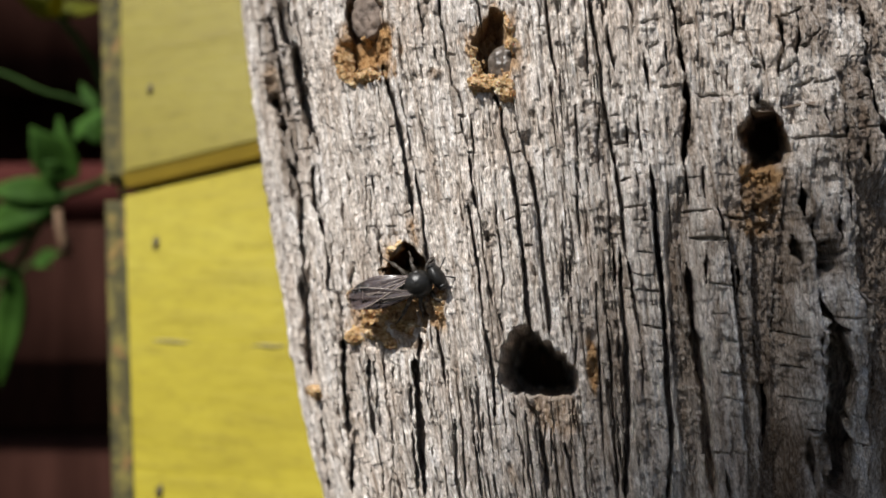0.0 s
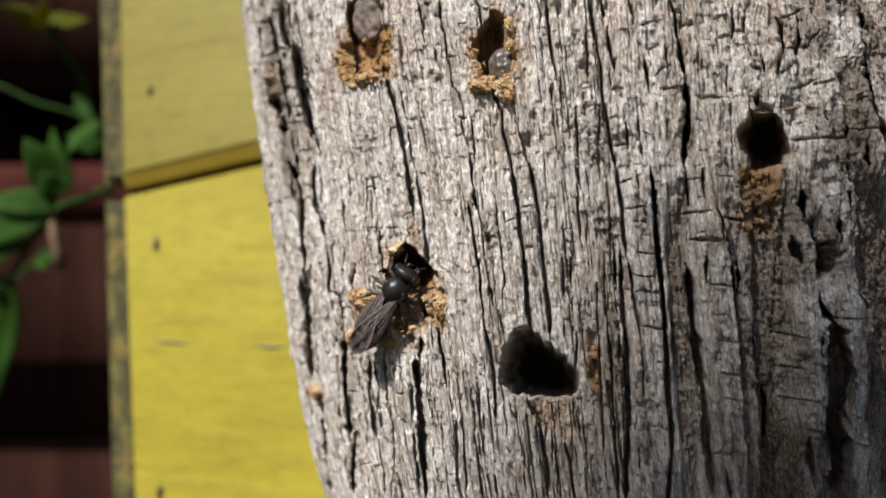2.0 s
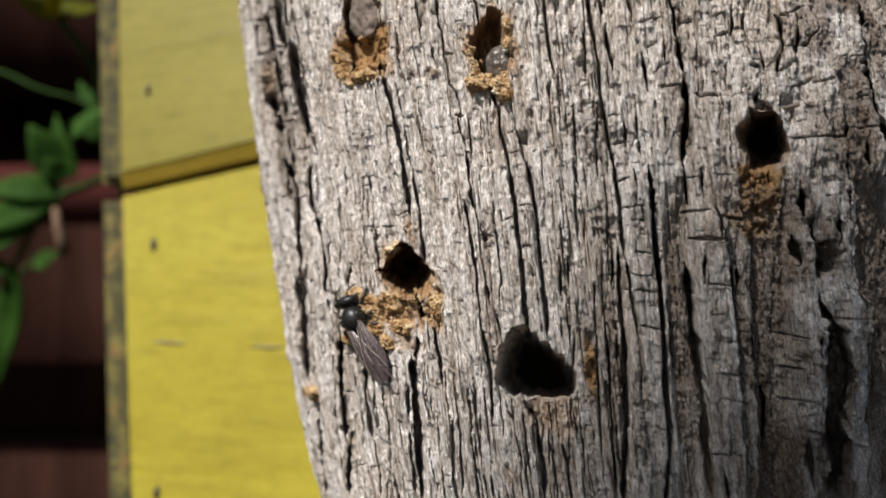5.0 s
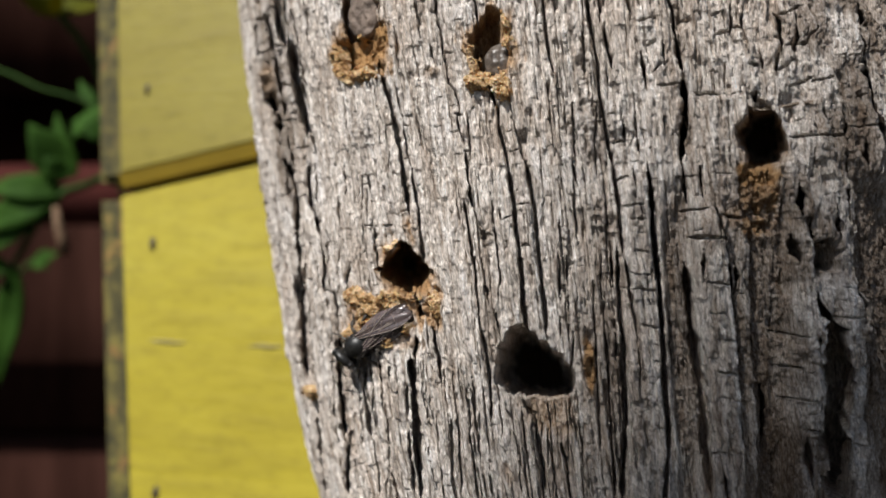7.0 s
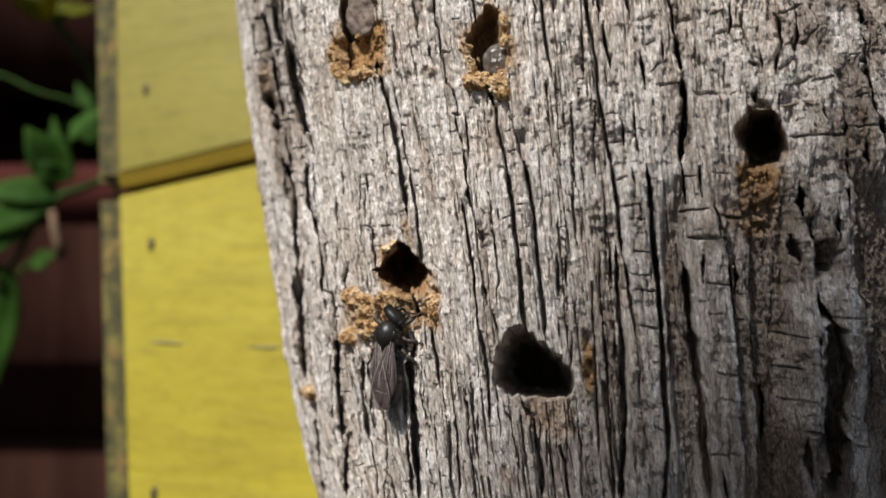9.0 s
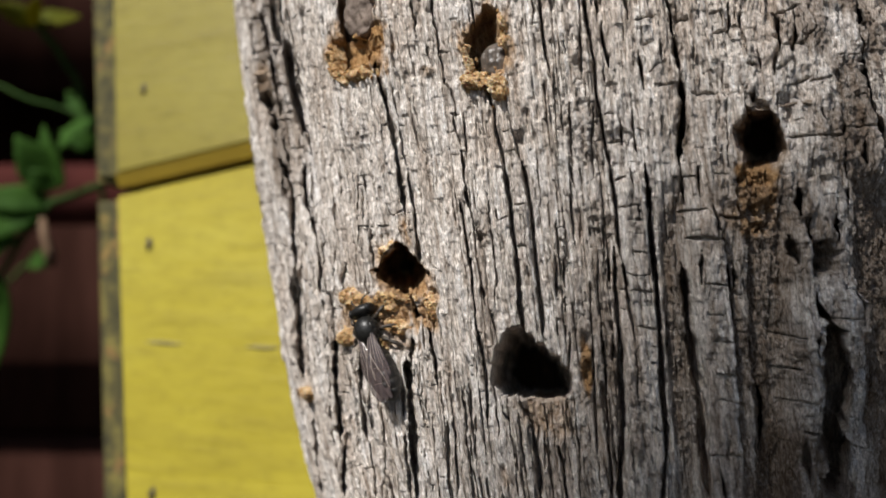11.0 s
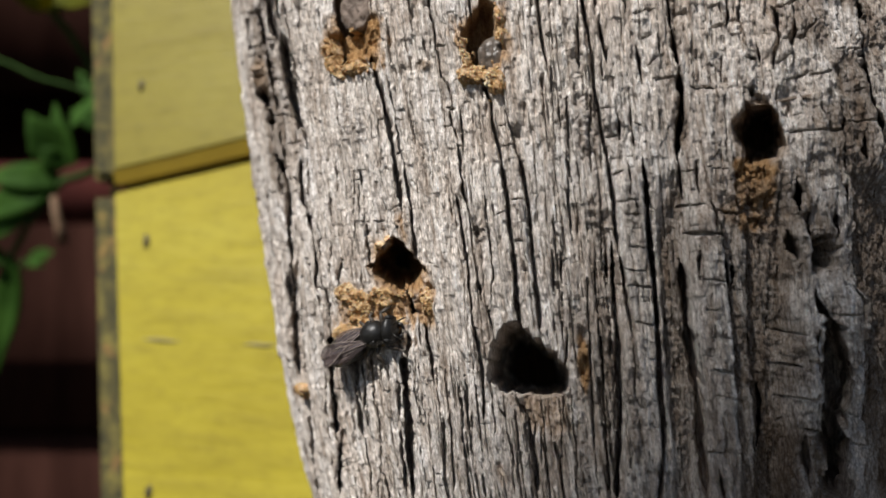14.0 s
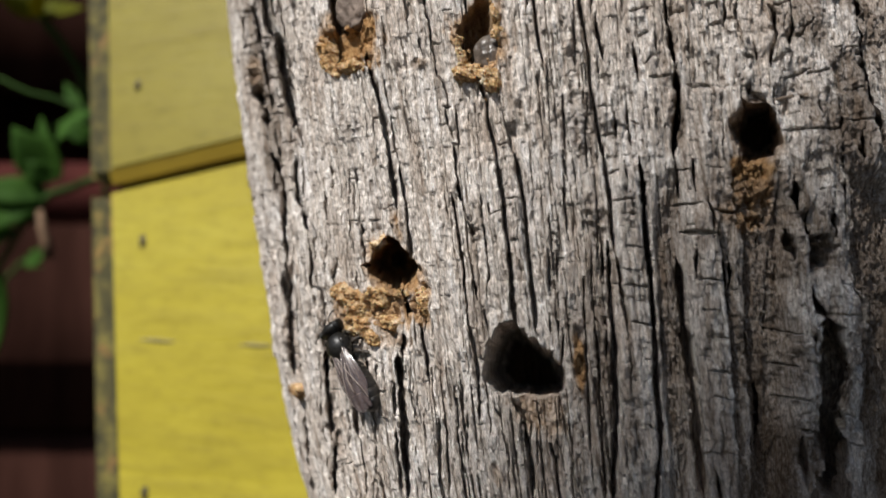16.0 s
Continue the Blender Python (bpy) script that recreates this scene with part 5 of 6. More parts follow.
def plant(name, label, node_at, stems, leaves, flowers=(), dry=()):
    ob = empty(name, label, "plant", Matrix.Translation(node_at))
    for pts, r in stems:
        bm = bmesh.new()
        p = [q - node_at for q in pts]
        fine = []
        for a, b in zip(p, p[1:]):
            for k in range(5):
                fine.append(a.lerp(b, k / 5) + Vector((0, 0, 0.0002 * math.sin(k * 1.3))))
        fine.append(p[-1])
        tube(bm, fine, [r * (1 - 0.35 * k / len(fine)) for k in range(len(fine))], 8)
        part("stem", bm, M_STEM, ob)
    for i, (base, tip, width, lobes, roll) in enumerate(leaves):
        d = tip - base
        bm = leaf_mesh(d.length, width, lobes, 0.10, i + 3)
        lf = part("leaf", bm, M_LEAF, ob)
        z = Vector((math.sin(roll), -math.cos(roll), 0.35))
        x = d.normalized()
        y = z.cross(x).normalized()
        z = x.cross(y)
        m = Matrix((x, y, z)).transposed().to_4x4()
        m.translation = base - node_at
        lf.matrix_local = m
    for c, size in flowers:
        fl = new("flower")
        fl.parent = ob
        fl.location = c - node_at
        for k in range(4):
            bm = leaf_mesh(size, size * 0.6, 0.1, 0.25, k)
            pt = part("petal", bm, M_PETAL, fl)
            pt.matrix_local = pose(0, 0, 0, 40, -30, 20 + 88 * k) @ pose(0, 0, 0, 20, 0, 0)
    for pts, r in dry:
        bm = bmesh.new()
        tube(bm, [q - node_at for q in pts], [r * (0.6 + 0.4 * math.sin(2.5 * k / len(pts))) for k in range(len(pts))], 8)
        part("dry_bract", bm, M_DRY, ob, "dry brown bract")
    return ob


S = from_sight
NODE = S(118, 340, 0.150)
weed = plant("weed", "green leafy weed with thin pale stems beside the boards", NODE,
             [((S(205, 312, 0.154), NODE, S(70, 395, 0.150), S(20, 480, 0.152), S(-40, 640, 0.156), S(-120, 1500, 0.16)), 0.0008),
              ((S(-80, 90, 0.160), S(0, 128, 0.158), S(90, 165, 0.156), S(190, 192, 0.154)), 0.00045)],
             [(S(122, 318, 0.150), S(52, 222, 0.146), 0.0095, 0.25, 0.2),
              (S(132, 316, 0.150), S(92, 205, 0.148), 0.0045, 0.05, -0.3),
              (NODE, S(-40, 330, 0.146), 0.0060, 0.05, 0.1),
              (S(100, 352, 0.150), S(-50, 405, 0.146), 0.0075, 0.05, 0.3),
              (S(60, 405, 0.150), S(-60, 450, 0.148), 0.0045, 0.05, 0.0),
              (S(20, 478, 0.152), S(-60, 470, 0.148), 0.0050, 0.05, 0.5),
              (S(30, 475, 0.152), S(-5, 690, 0.150), 0.0055, 0.05, 0.4),
              (S(185, 190, 0.154), S(120, 248, 0.150), 0.0058, 0.1, -0.5),
              (S(170, 200, 0.156), S(138, 140, 0.158), 0.0030, 0.05, 0.1),
              (S(200, 250, 0.158), S(125, 215, 0.155), 0.0045, 0.05, -0.4)],
             (), [((S(100, 370, 0.149), S(104, 400, 0.148), S(112, 425, 0.148), S(116, 452, 0.149)), 0.0011)])
SHOOT = S(62, 462, 0.190)
shoot = plant("leaf_shoot", "small pale green leaf shoot low behind the weed", SHOOT,
              [((SHOOT, S(20, 500, 0.192), S(-80, 560, 0.196), S(-120, 1500, 0.20)), 0.0006)], [(SHOOT, S(104, 446, 0.188), 0.0045, 0.05, -0.2), (SHOOT, S(88, 470, 0.188), 0.0035, 0.05, 0.3)])
FL = S(105, 30, 0.150)
flower = plant("flowering_stem", "thin weed stem with a yellow-green flower", FL,
               [((FL, S(130, 60, 0.152), S(170, 120, 0.158), S(215, 260, 0.170), S(260, 1500, 0.185)), 0.0008)], [], [(FL, 0.0082)])


# ---- the small black bee ----
def bee_build():
    bee = empty("bee", "small black solitary bee with smoky folded wings on the post", "bee")
    bm = bmesh.new()
    ellipsoid(bm, (0, 0, 0), (0.85, 0.94, 0.82), 32, 20)
    ellipsoid(bm, (0, -0.78, -0.08), (0.58, 0.42, 0.55), 24, 14)
    for v in bm.verts:
        v.co += v.co.normalized() * 0.03 * noise.noise(v.co * 9)
        v.co *= MM
    thorax = part("thorax", bm, M_CHITIN, bee, "glossy black thorax")
    bm = bmesh.new()
    for sx in (-1, 1):
        ellipsoid(bm, (0.66 * MM * sx, 0.1 * MM, 0.42 * MM), (0.16 * MM, 0.26 * MM, 0.10 * MM), 12, 8)
    part("tegula", bm, M_CHITIN2, thorax)
    # scattered short hair on the thorax
    bm = bmesh.new()
    r = random.Random(4)
    for _ in range(170):
        a, z = r.uniform(0, math.tau), r.uniform(-0.7, 0.35)
        k = math.sqrt(1 - z * z)
        d = Vector((k * math.cos(a), k * math.sin(a), z))
        p = Vector((d.x * 0.80, d.y * 0.98, d.z * 0.78))
        q = p + (d + Vector((r.uniform(-.4, .4), r.uniform(-.5, .1), r.uniform(-.3, .3)))) * r.uniform(0.16, 0.30)
        tube(bm, [p * MM, q * MM], [0.010 * MM, 0.004 * MM], 3)
    part("hair", bm, M_HAIR, thorax)

    head = new("head")
    head.parent = bee
    bm = bmesh.new()
    ellipsoid(bm, (0, 0.54, -0.10), (0.92, 0.45, 0.74), 28, 18)
    for v in bm.verts:
        v.co += v.co.normalized() * 0.02 * noise.noise(v.co * 8)
        v.co *= MM
    part("skull", bm, M_CHITIN, head)
    for sx in (-1, 1):
        bm = bmesh.new()
        ellipsoid(bm, (0.70 * sx * MM, 0.56 * MM, -0.02 * MM), (0.22 * MM, 0.34 * MM, 0.50 * MM), 18, 12)
        part("eye", bm, M_EYE, head, "dull black compound eye")
        bm = bmesh.new()
        pts = [(0.22 * sx, 0.85, 0.10), (0.34 * sx, 1.08, 0.28), (0.44 * sx, 1.22, 0.26), (0.58 * sx, 1.38, 0.10), (0.70 * sx, 1.50, -0.10), (0.78 * sx, 1.56, -0.30)]
        tube(bm, [Vector(p) * MM for p in pts], [k * MM for k in (0.045, 0.038, 0.042, 0.046, 0.048, 0.035)], 8)
        part("antenna", bm, M_CHITIN2, head)
        bm = bmesh.new()
        tube(bm, [Vector(p) * MM for p in ((0.42 * sx, 0.75, -0.55), (0.36 * sx, 1.02, -0.66), (0.10 * sx, 1.16, -0.68))], [0.16 * MM, 0.13 * MM, 0.04 * MM], 8)
        part("mandible", bm, M_CHITIN2, head)
    head.location = (0, 0.74 * MM, -0.04 * MM)

    abdomen = new("abdomen")
    abdomen.parent = bee
    profile = [(-0.10, 0.16), (-0.22, 0.42), (-0.5, 0.70), (-0.92, 0.85), (-0.96, 0.83), (-1.4, 0.92), (-1.72, 0.95), (-1.76, 0.93), (-2.1, 0.96), (-2.42, 0.94), (-2.46, 0.92), (-2.8, 0.88), (-3.02, 0.80), (-3.06, 0.78), (-3.35, 0.62), (-3.6, 0.42), (-3.78, 0.12)]
    rows = [[0, 4], [4, 7], [7, 10], [10, 13], [13, 16]]
    for a, b in rows:
        bm = bmesh.new()
        pr = [(y * 0.98, k) for y, k in profile[a:b + 1]]
        tube(bm, [Vector((0, y, -0.06 - 0.035 * y * y * 0.6)) * MM for y, _ in pr], [k * MM for _, k in pr], 26)
        for v in bm.verts:
            v.co.z *= 0.88
        part("abdomen_segment", bm, M_CHITIN2, abdomen)
    bm = bmesh.new()
    for y, k in ((-0.92, 0.90), (-1.70, 0.97), (-2.39, 0.93), (-2.98, 0.78)):
        for _ in range(40):
            a = r.uniform(0, math.tau)
            d = Vector((math.cos(a), 0, 0.88 * math.sin(a)))
            p = Vector((0, y, -0.06 - 0.021 * y * y)) + d * k
            tube(bm, [p * MM, (p + d * 0.05 + Vector((0, -0.16, 0))) * MM], [0.012 * MM, 0.005 * MM], 3)
    part("hair_band", bm, M_HAIR, abdomen, "thin pale hair bands")
    abdomen.location = (0, -1.02 * MM, -0.10 * MM)

    def wing(name, sx, length, width, root, sweep, lift, lay):
        w = new(name)
        w.parent = bee
        bm = bmesh.new()
        n, m = 20, 7
        grid = []
        for i in range(n + 1):
            f = i / n
            wd = width * (0.16 + 0.84 * math.sin(min(1.0, f * 1.25) * math.pi / 2) ** 1.3) * math.sqrt(max(0.05, 1 - (max(0, f - 0.7) / 0.3) ** 2))
            row = []
            for j in range(m + 1):
                g = j / m
                x = sx * (wd * (g - 0.42))
                y = -f * length
                z = (0.07 + 0.05 * f) * math.sin(g * math.pi * 4.2 + f * 2) * min(1, wd) + 0.26 * math.sin(f * math.pi) - 0.10 * (2 * g - 1) ** 2
                row.append(bm.verts.new(Vector((x, y, z)) * MM))
            grid.append(row)
        for a, b in zip(grid, grid[1:]):
            for j in range(m):
                bm.faces.new((a[j], a[j + 1], b[j + 1], b[j]))
        bmesh.ops.recalc_face_normals(bm, faces=bm.faces)
        vein_pts = [[grid[i][j].co.copy() for i in range(lo, hi)] for j, lo, hi in ((0, 0, 19), (2, 0, 12), (4, 0, 13), (6, 0, 12))]
        cross = [[grid[i][j].co.copy() for j in range(1, m)] for i in (7, 11, 15)]
        bmesh.ops.solidify(bm, geom=list(bm.faces), thickness=0.000008)
        part("membrane", bm, M_WING, w, "smoky brown translucent membrane")
        for line, rad in [(q, 0.030 if k == 0 else 0.016) for k, q in enumerate(vein_pts)] + [(q, 0.009) for q in cross]:
            bm = bmesh.new()
            tube(bm, line, [rad * MM] * len(line), 5)
            part("vein", bm, M_VEIN, w)
        w.matrix_local = pose(root[0] * sx * MM, root[1] * MM, root[2] * MM, lift, lay * sx, sweep * sx)
        return w

    for sx in (-1, 1):
        wing("forewing", sx, 4.7, 1.45, (0.54, 0.02, 0.47), -9 if sx > 0 else -12, -1.5 if sx > 0 else 0, 14)
        wing("hindwing", sx, 3.6, 1.15, (0.54, -0.20, 0.38), -5, -1.5, 20)

    # legs: each of femur, tibia and tarsus
    for y, fwd, reach in ((0.45, 0.75, 1.35), (-0.1, -0.25, 1.75), (-0.6, -1.15, 1.70)):
        for sx in (-1, 1):
            leg = new("leg")
            leg.parent = bee
            hip = Vector((0.38 * sx, y, -0.55))
            knee = Vector(((0.55 + 0.42 * reach) * sx, y + 0.45 * fwd, -0.15))
            ankle = Vector(((0.45 + 0.72 * reach) * sx, y + 0.95 * fwd, -0.72))
            toe = Vector(((0.45 + 0.98 * reach) * sx, y + 1.45 * fwd, -0.88))
            for nm, pts, rad in (("femur", (hip, hip.lerp(knee, 0.5), knee), (0.10, 0.17, 0.10)), ("tibia", (knee, knee.lerp(ankle, 0.6), ankle), (0.09, 0.15, 0.11)), ("tarsus", (ankle, ankle.lerp(toe, 0.5), toe), (0.075, 0.06, 0.04))):
                bm = bmesh.new()
                tube(bm, [p * MM for p in pts], [k * MM for k in rad], 8)
                part(nm, bm, M_LEG, leg)
    return bee, head, abdomen


bee, bee_head, bee_abdomen = bee_build()
bee.scale = (1.04, 1.04, 1.04)


def bee_pose(u, v, h, turn, pitch=0.0, roll=0.0, tilt=0.8):
    """The bee on the post: turn is the heading, clockwise from straight up the grain, as seen from before the post; tilt: how far its back follows the post's curve."""
    at = post_frame(u, v, h).translation.copy()
    base = post_frame(u * tilt, v, h)
    x, out, up = -base.col[0].xyz, base.col[1].xyz, base.col[2].xyz
    a = radians(turn)
    fwd = up * math.cos(a) + x * math.sin(a)
    side = fwd.cross(out)
    m = Matrix((side, fwd, out)).transposed().to_4x4()
    m.translation = at
    return m @ pose(0, 0, 0, pitch, roll, 0)


def motions():
    walk(bee, [
        (0.0, bee_pose(-19.07, -2.23, 0.72, 77.3, 0, 0, 0.5)),
        (0.1, bee_pose(-19.56, -2.25, 0.72, 60.6, 0, 0, 0.5)),
        (0.2, bee_pose(-20.06, -2.27, 0.72, 44.9, 0, 0, 0.5)),
        (0.3, bee_pose(-19.98, -2.52, 0.72, 44.8, 0, 0, 0.5)),
        (0.4, bee_pose(-19.91, -2.52, 0.72, 40.6, 0, 0, 0.5)),
        (0.5, bee_pose(-20.25, -2.64, 0.72, 38.5, 0, 0, 0.5)),
        (0.7, bee_pose(-20.42, -2.56, 0.72, 36.4, 0, 0, 0.5)),
        (1.0, bee_pose(-20.96, -2.70, 0.72, 34.5, 0, 0, 0.5)),
        (1.5, bee_pose(-21.17, -2.83, 0.72, 36.5, 0, 0, 0.5)),
        (2.0, bee_pose(-21.12, -2.66, 0.72, 35.6, 0, 0, 0.5)),
        (2.2, bee_pose(-21.56, -2.93, 0.72, 20.9, 0, 0, 0.5)),
        (2.4, bee_pose(-21.99, -3.04, 0.72, 15.4, 0)),
        (2.5, bee_pose(-22.04, -3.05, 0.72, 13.8, 0)),
        (2.6, bee_pose(-22.17, -3.06, 0.72, 13.0, 0)),
        (2.8, bee_pose(-22.94, -3.21, 0.72, -10.8, 0)),
        (3.0, bee_pose(-24.16, -3.80, 0.72, -32.0, 0)),
        (3.2, bee_pose(-25.10, -3.87, 0.72, -45.7, 0)),
        (3.5, bee_pose(-24.87, -4.02, 0.72, -42.2, 0)),
        (3.8, bee_pose(-24.85, -4.38, 0.72, -37.9, 0)),
        (4.0, bee_pose(-24.75, -4.23, 0.72, -32.8, 0)),
        (4.2, bee_pose(-25.00, -3.98, 0.72, -12.3, 0)),
        (6.3, bee_pose(-25.33, -6.47, 0.72, -80.5, 0, 0, 0.30)),
        (6.5, bee_pose(-25.51, -6.22, 0.72, -73.9, 0, 0, 0.30)),
        (6.7, bee_pose(-26.10, -6.58, 0.72, -90.1, 0, 0, 0.30)),
        (7.0, bee_pose(-25.10, -6.66, 0.72, -122.1, 0, 0, 0.45)),
        (7.2, bee_pose(-23.48, -6.51, 0.72, -143.6, 0, 0, 0.45)),
        (7.5, bee_pose(-24.46, -6.57, 0.72, -122.0, 0, 0, 0.45)),
        (7.7, bee_pose(-24.50, -6.49, 0.72, -90.4, 0, 0, 0.45)),
        (7.9, bee_pose(-23.95, -6.17, 0.72, -62.4, 0)),
        (8.0, bee_pose(-23.58, -6.23, 0.72, -49.0, 0)),
        (8.2, bee_pose(-23.22, -5.97, 0.72, -37.4, 0)),
        (8.5, bee_pose(-22.57, -5.70, 0.72, -17.4, 0)),
        (8.7, bee_pose(-22.09, -5.74, 0.72, -1.6, 0)),
        (9.0, bee_pose(-21.68, -5.60, 0.72, 2.8, 0)),
        (9.2, bee_pose(-22.03, -5.37, 0.72, -1.6, 0)),
        (11.3, bee_pose(-23.45, -5.38, 0.72, -27.0, 0)),
        (11.5, bee_pose(-23.49, -5.38, 0.72, -29.2, 0)),
        (11.7, bee_pose(-23.46, -5.40, 0.72, -28.7, 0)),
        (12.0, bee_pose(-23.48, -5.45, 0.72, -31.6, 0)),
        (12.3, bee_pose(-23.62, -5.78, 0.72, -33.7, 0)),
        (12.5, bee_pose(-23.52, -6.00, 0.72, -36.3, 0)),
        (12.7, bee_pose(-23.54, -6.14, 0.72, -39.4, 0)),
        (12.8, bee_pose(-23.62, -6.06, 0.72, -38.5, 0)),
        (12.9, bee_pose(-23.70, -6.14, 0.72, -29.7, 0)),
        (13.0, bee_pose(-23.24, -5.67, 0.72, -5.8, 0)),
        (13.1, bee_pose(-22.79, -5.64, 0.72, 13.0, 0)),
        (13.2, bee_pose(-22.21, -5.60, 0.72, 30.7, 0, -10, 1.0)),
        (13.3, bee_pose(-21.82, -5.72, 0.72, 48.5, 0, -10, 1.0)),
        (13.4, bee_pose(-21.63, -5.76, 0.72, 69.1, 0, -10, 1.0)),
        (13.5, bee_pose(-22.06, -5.93, 0.72, 75.0, 0, -10, 1.0)),
        (13.6, bee_pose(-22.02, -5.91, 0.72, 75.0, 0, -10, 1.0)),
        (13.8, bee_pose(-22.23, -5.90, 0.72, 73.0, 0, -10, 1.0)),
        (14.0, bee_pose(-22.50, -5.83, 0.72, 64.1, 0, -10, 1.0)),
        (14.1, bee_pose(-22.54, -5.85, 0.72, 65.7, 0, -10, 1.0)),
        (14.2, bee_pose(-22.47, -5.61, 0.72, 45.2, 0, -10, 1.0)),
        (14.3, bee_pose(-22.95, -5.92, 0.72, 15.9, 0)),
        (14.4, bee_pose(-23.89, -6.00, 0.72, -3.3, 0)),
        (14.5, bee_pose(-24.11, -6.02, 0.72, -10.0, 0)),
        (14.6, bee_pose(-24.76, -6.27, 0.72, -21.4, 0)),
        (14.8, bee_pose(-25.59, -6.46, 0.72, -33.7, 0)),
        (15.0, bee_pose(-25.65, -6.66, 0.72, -37.7, 0)),
        (15.3, bee_pose(-25.45, -6.71, 0.72, -38.4, 0)),
        (15.6, bee_pose(-25.49, -6.73, 0.72, -36.8, 0)),
        (16.0, bee_pose(-25.61, -6.90, 0.72, -36.3, 0)),
    ])
    walk(bee_head, [
        (0.0, pose(0, 0.00074, -0.00004, -6, 0, 20)),
        (0.3, pose(0, 0.00074, -0.00004, -15, 0, 15)),
        (0.5, pose(0, 0.00074, -0.00004, -11, 0, 10)),
        (2.0, pose(0, 0.00074, -0.00004, 0, 0, 0)),
        (2.5, pose(0, 0.00074, -0.00004, -5, 0, -11)),
        (2.8, pose(0, 0.00074, -0.00004, -15, 0, 0)),
        (3.0, pose(0, 0.00074, -0.00004, -12, 0, 0)),
        (3.2, pose(0, 0.00074, -0.00004, -3, 0, -38)),
        (3.5, pose(0, 0.00074, -0.00004, 3, 0, -40)),
        (4.0, pose(0, 0.00074, -0.00004, -15, 0, -36)),
        (4.2, pose(0, 0.00074, -0.00004, -14, 0, -35)),
        (6.3, pose(0, 0.00074, -0.00004, -6, 0, 17)),
        (6.7, pose(0, 0.00074, -0.00004, -14, 0, 0)),
        (7.0, pose(0, 0.00074, -0.00004, -1, 0, 20)),
        (7.2, pose(0, 0.00074, -0.00004, 3, 0, 0)),
        (7.5, pose(0, 0.00074, -0.00004, -4, 0, 5)),
        (7.7, pose(0, 0.00074, -0.00004, -13, 0, 0)),
        (7.9, pose(0, 0.00074, -0.00004, -15, 0, -25)),
        (8.0, pose(0, 0.00074, -0.00004, -13, 0, -39)),
        (8.2, pose(0, 0.00074, -0.00004, -4, 0, -31)),
        (8.5, pose(0, 0.00074, -0.00004, 3, 0, -22)),
        (8.7, pose(0, 0.00074, -0.00004, -1, 0, -34)),
        (9.0, pose(0, 0.00074, -0.00004, -14, 0, -38)),
        (9.2, pose(0, 0.00074, -0.00004, -15, 0, -10)),
        (11.3, pose(0, 0.00074, -0.00004, -5, 0, 0)),
        (12.5, pose(0, 0.00074, -0.00004, -2, 0, -8)),
        (13.0, pose(0, 0.00074, -0.00004, -14, 0, -12)),
        (13.1, pose(0, 0.00074, -0.00004, -10, 0, -26)),
        (13.2, pose(0, 0.00074, -0.00004, -5, 0, -22)),
        (13.4, pose(0, 0.00074, -0.00004, 2, 0, -10)),
        (13.6, pose(0, 0.00074, -0.00004, 2, 0, -36)),
        (14.0, pose(0, 0.00074, -0.00004, -13, 0, -20)),
        (14.2, pose(0, 0.00074, -0.00004, -15, 0, -20)),
        (14.3, pose(0, 0.00074, -0.00004, -12, 0, -32)),
        (14.4, pose(0, 0.00074, -0.00004, -8, 0, -20)),
        (14.8, pose(0, 0.00074, -0.00004, 3, 0, -17)),
        (15.0, pose(0, 0.00074, -0.00004, -2, 0, -14)),
        (15.3, pose(0, 0.00074, -0.00004, -14, 0, -30)),
        (15.6, pose(0, 0.00074, -0.00004, -11, 0, -10)),
        (16.0, pose(0, 0.00074, -0.00004, 3, 0, 0)),
    ])
    walk(bee_abdomen, [
        (0.0, pose(0, -0.00102, -0.0001, -3, 0, 0)),
        (0.3, pose(0, -0.00102, -0.0001, -3, 0, 0)),
        (1.0, pose(0, -0.00102, -0.0001, -3, 0, 0)),
        (3.0, pose(0, -0.00102, -0.0001, -3, 0, 0)),
        (6.3, pose(0, -0.00102, -0.0001, -3, 0, 0)),
        (6.7, pose(0, -0.00102, -0.0001, -3, 0, 4)),
        (7.2, pose(0, -0.00102, -0.0001, -3, 0, -4)),
        (9.0, pose(0, -0.00102, -0.0001, -3, 0, 0)),
        (13.0, pose(0, -0.00102, -0.0001, -3, 0, 3)),
        (13.4, pose(0, -0.00102, -0.0001, -3, 0, -4)),
        (14.2, pose(0, -0.00102, -0.0001, -3, 0, 0)),
        (14.6, pose(0, -0.00102, -0.0001, -3, 0, 3)),
        (16.0, pose(0, -0.00102, -0.0001, -3, 0, 0)),
    ])
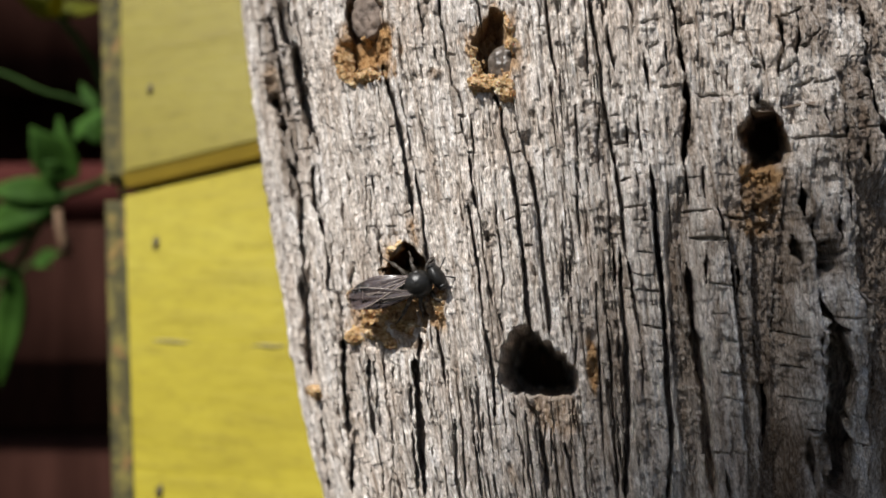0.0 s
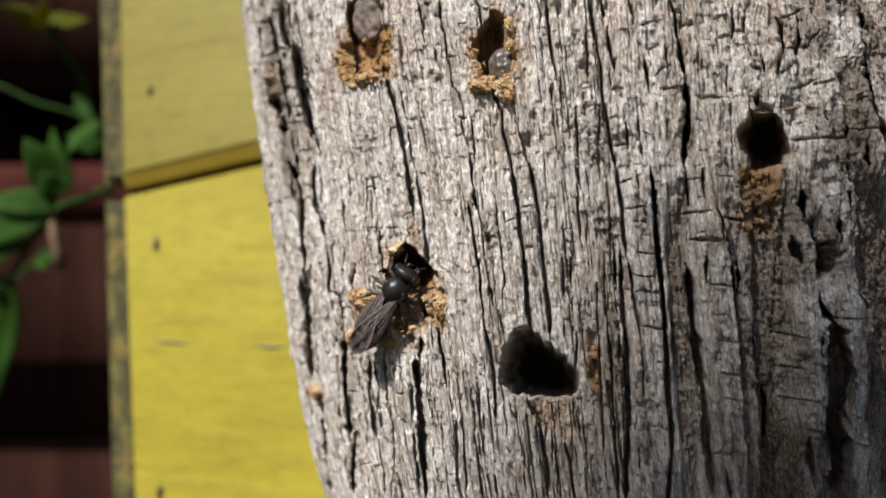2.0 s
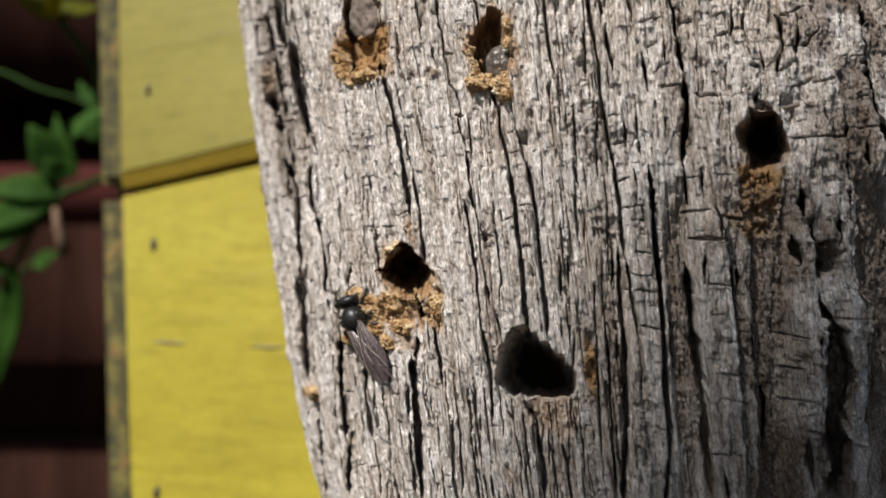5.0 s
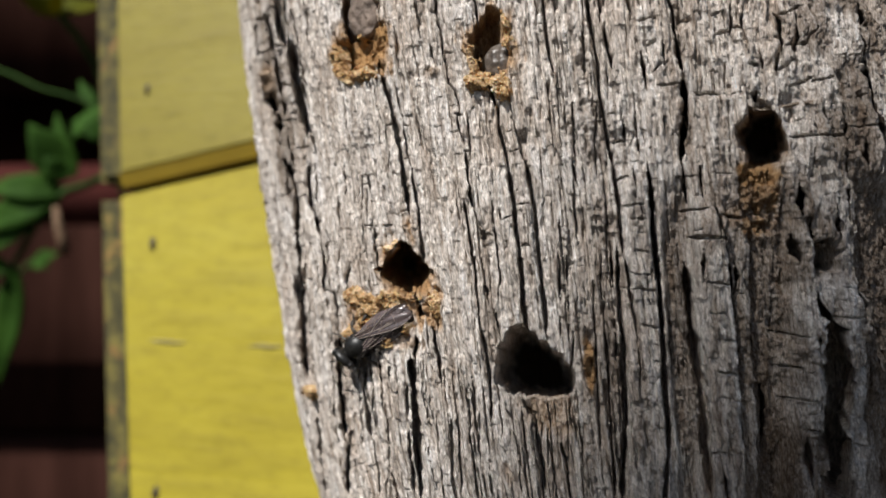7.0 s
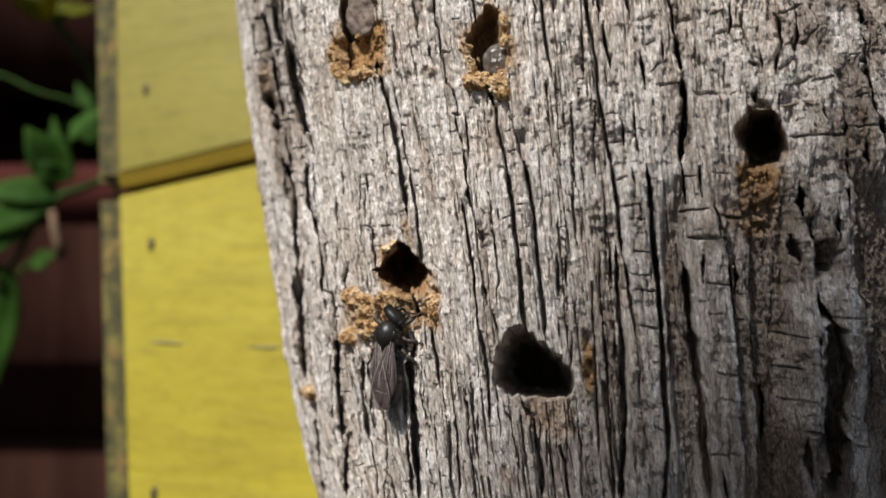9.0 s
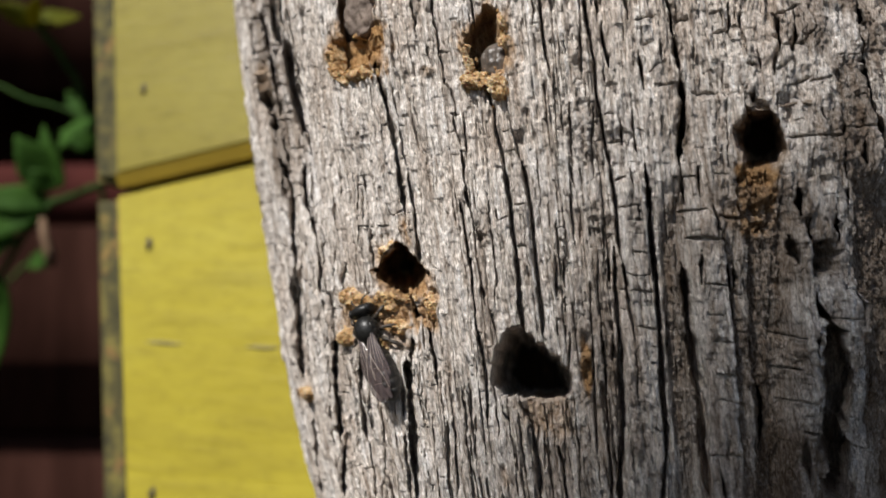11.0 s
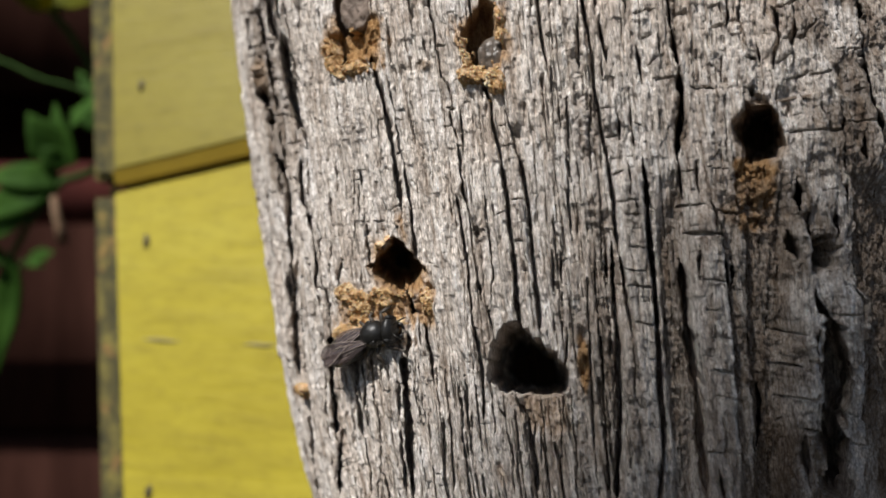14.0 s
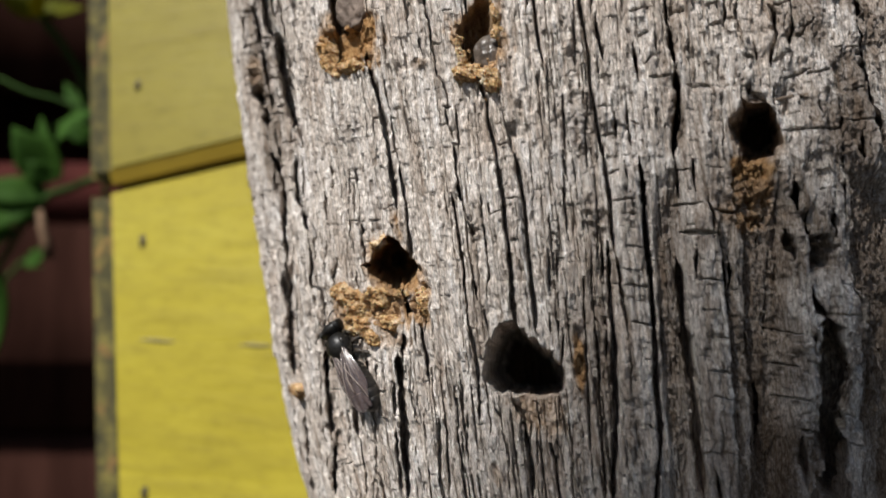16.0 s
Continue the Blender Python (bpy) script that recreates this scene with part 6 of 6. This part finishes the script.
    walk(weed, [
        (0.0, pose(-0.07335, 0.10150, 0.01099, 0, 0, 0)),
        (0.5, pose(-0.07385, 0.10150, 0.01132, 0, 0, 0)),
        (1.0, pose(-0.07502, 0.10150, 0.00706, 0, 0, 0)),
        (1.5, pose(-0.07591, 0.10150, 0.00485, 0, 0, 0)),
        (2.0, pose(-0.07452, 0.10150, 0.00874, 0, 0, 0)),
        (2.5, pose(-0.07523, 0.10150, 0.00822, 0, 0, 0)),
        (3.0, pose(-0.07527, 0.10150, 0.00742, 0, 0, 0)),
        (3.5, pose(-0.07361, 0.10150, 0.00962, 0, 0, 0)),
        (4.0, pose(-0.07387, 0.10150, 0.01149, 0, 0, 0)),
        (6.5, pose(-0.07279, 0.10150, 0.01149, 0, 0, 0)),
        (7.0, pose(-0.07317, 0.10150, 0.01161, 0, 0, 0)),
        (7.5, pose(-0.07316, 0.10150, 0.01154, 0, 0, 0)),
        (8.0, pose(-0.07330, 0.10150, 0.01148, 0, 0, 0)),
        (8.5, pose(-0.07366, 0.10150, 0.01113, 0, 0, 0)),
        (9.0, pose(-0.07365, 0.10150, 0.01094, 0, 0, 0)),
        (11.5, pose(-0.07533, 0.10150, 0.00927, 0, 0, 0)),
        (12.0, pose(-0.07418, 0.10150, 0.01024, 0, 0, 0)),
        (12.5, pose(-0.07141, 0.10150, 0.01381, 0, 0, 0)),
        (13.0, pose(-0.07434, 0.10150, 0.01137, 0, 0, 0)),
        (13.5, pose(-0.07292, 0.10150, 0.01264, 0, 0, 0)),
        (14.0, pose(-0.07254, 0.10150, 0.01319, 0, 0, 0)),
        (14.5, pose(-0.07335, 0.10150, 0.01186, 0, 0, 0)),
        (15.0, pose(-0.07286, 0.10150, 0.01272, 0, 0, 0)),
        (15.5, pose(-0.07351, 0.10150, 0.01236, 0, 0, 0)),
        (16.0, pose(-0.07463, 0.10150, 0.01051, 0, 0, 0)),
    ])
    walk(flower, [
        (0.0, pose(-0.07504, 0.10150, 0.04557, 0, 0, 0)),
        (0.5, pose(-0.07572, 0.10150, 0.04558, 0, 0, 0)),
        (1.0, pose(-0.07861, 0.10150, 0.04269, 0, 0, 0)),
        (1.5, pose(-0.08037, 0.10150, 0.04014, 0, 0, 0)),
        (2.0, pose(-0.07771, 0.10150, 0.04335, 0, 0, 0)),
        (2.5, pose(-0.07825, 0.10150, 0.04299, 0, 0, 0)),
        (3.0, pose(-0.07834, 0.10150, 0.04268, 0, 0, 0)),
        (3.5, pose(-0.07499, 0.10150, 0.04506, 0, 0, 0)),
        (4.0, pose(-0.07563, 0.10150, 0.04571, 0, 0, 0)),
        (6.5, pose(-0.07433, 0.10150, 0.04601, 0, 0, 0)),
        (7.0, pose(-0.07459, 0.10150, 0.04613, 0, 0, 0)),
        (7.5, pose(-0.07474, 0.10150, 0.04604, 0, 0, 0)),
        (8.0, pose(-0.07502, 0.10150, 0.04579, 0, 0, 0)),
        (8.5, pose(-0.07559, 0.10150, 0.04562, 0, 0, 0)),
        (9.0, pose(-0.07574, 0.10150, 0.04542, 0, 0, 0)),
        (11.5, pose(-0.07857, 0.10150, 0.04367, 0, 0, 0)),
        (12.0, pose(-0.07629, 0.10150, 0.04498, 0, 0, 0)),
        (12.5, pose(-0.07417, 0.10150, 0.04700, 0, 0, 0)),
        (13.0, pose(-0.07632, 0.10150, 0.04562, 0, 0, 0)),
        (13.5, pose(-0.07453, 0.10150, 0.04687, 0, 0, 0)),
        (14.0, pose(-0.07534, 0.10150, 0.04635, 0, 0, 0)),
        (14.5, pose(-0.07520, 0.10150, 0.04619, 0, 0, 0)),
        (15.0, pose(-0.07451, 0.10150, 0.04685, 0, 0, 0)),
        (15.5, pose(-0.07538, 0.10150, 0.04632, 0, 0, 0)),
        (16.0, pose(-0.07679, 0.10150, 0.04494, 0, 0, 0)),
    ])


motions()
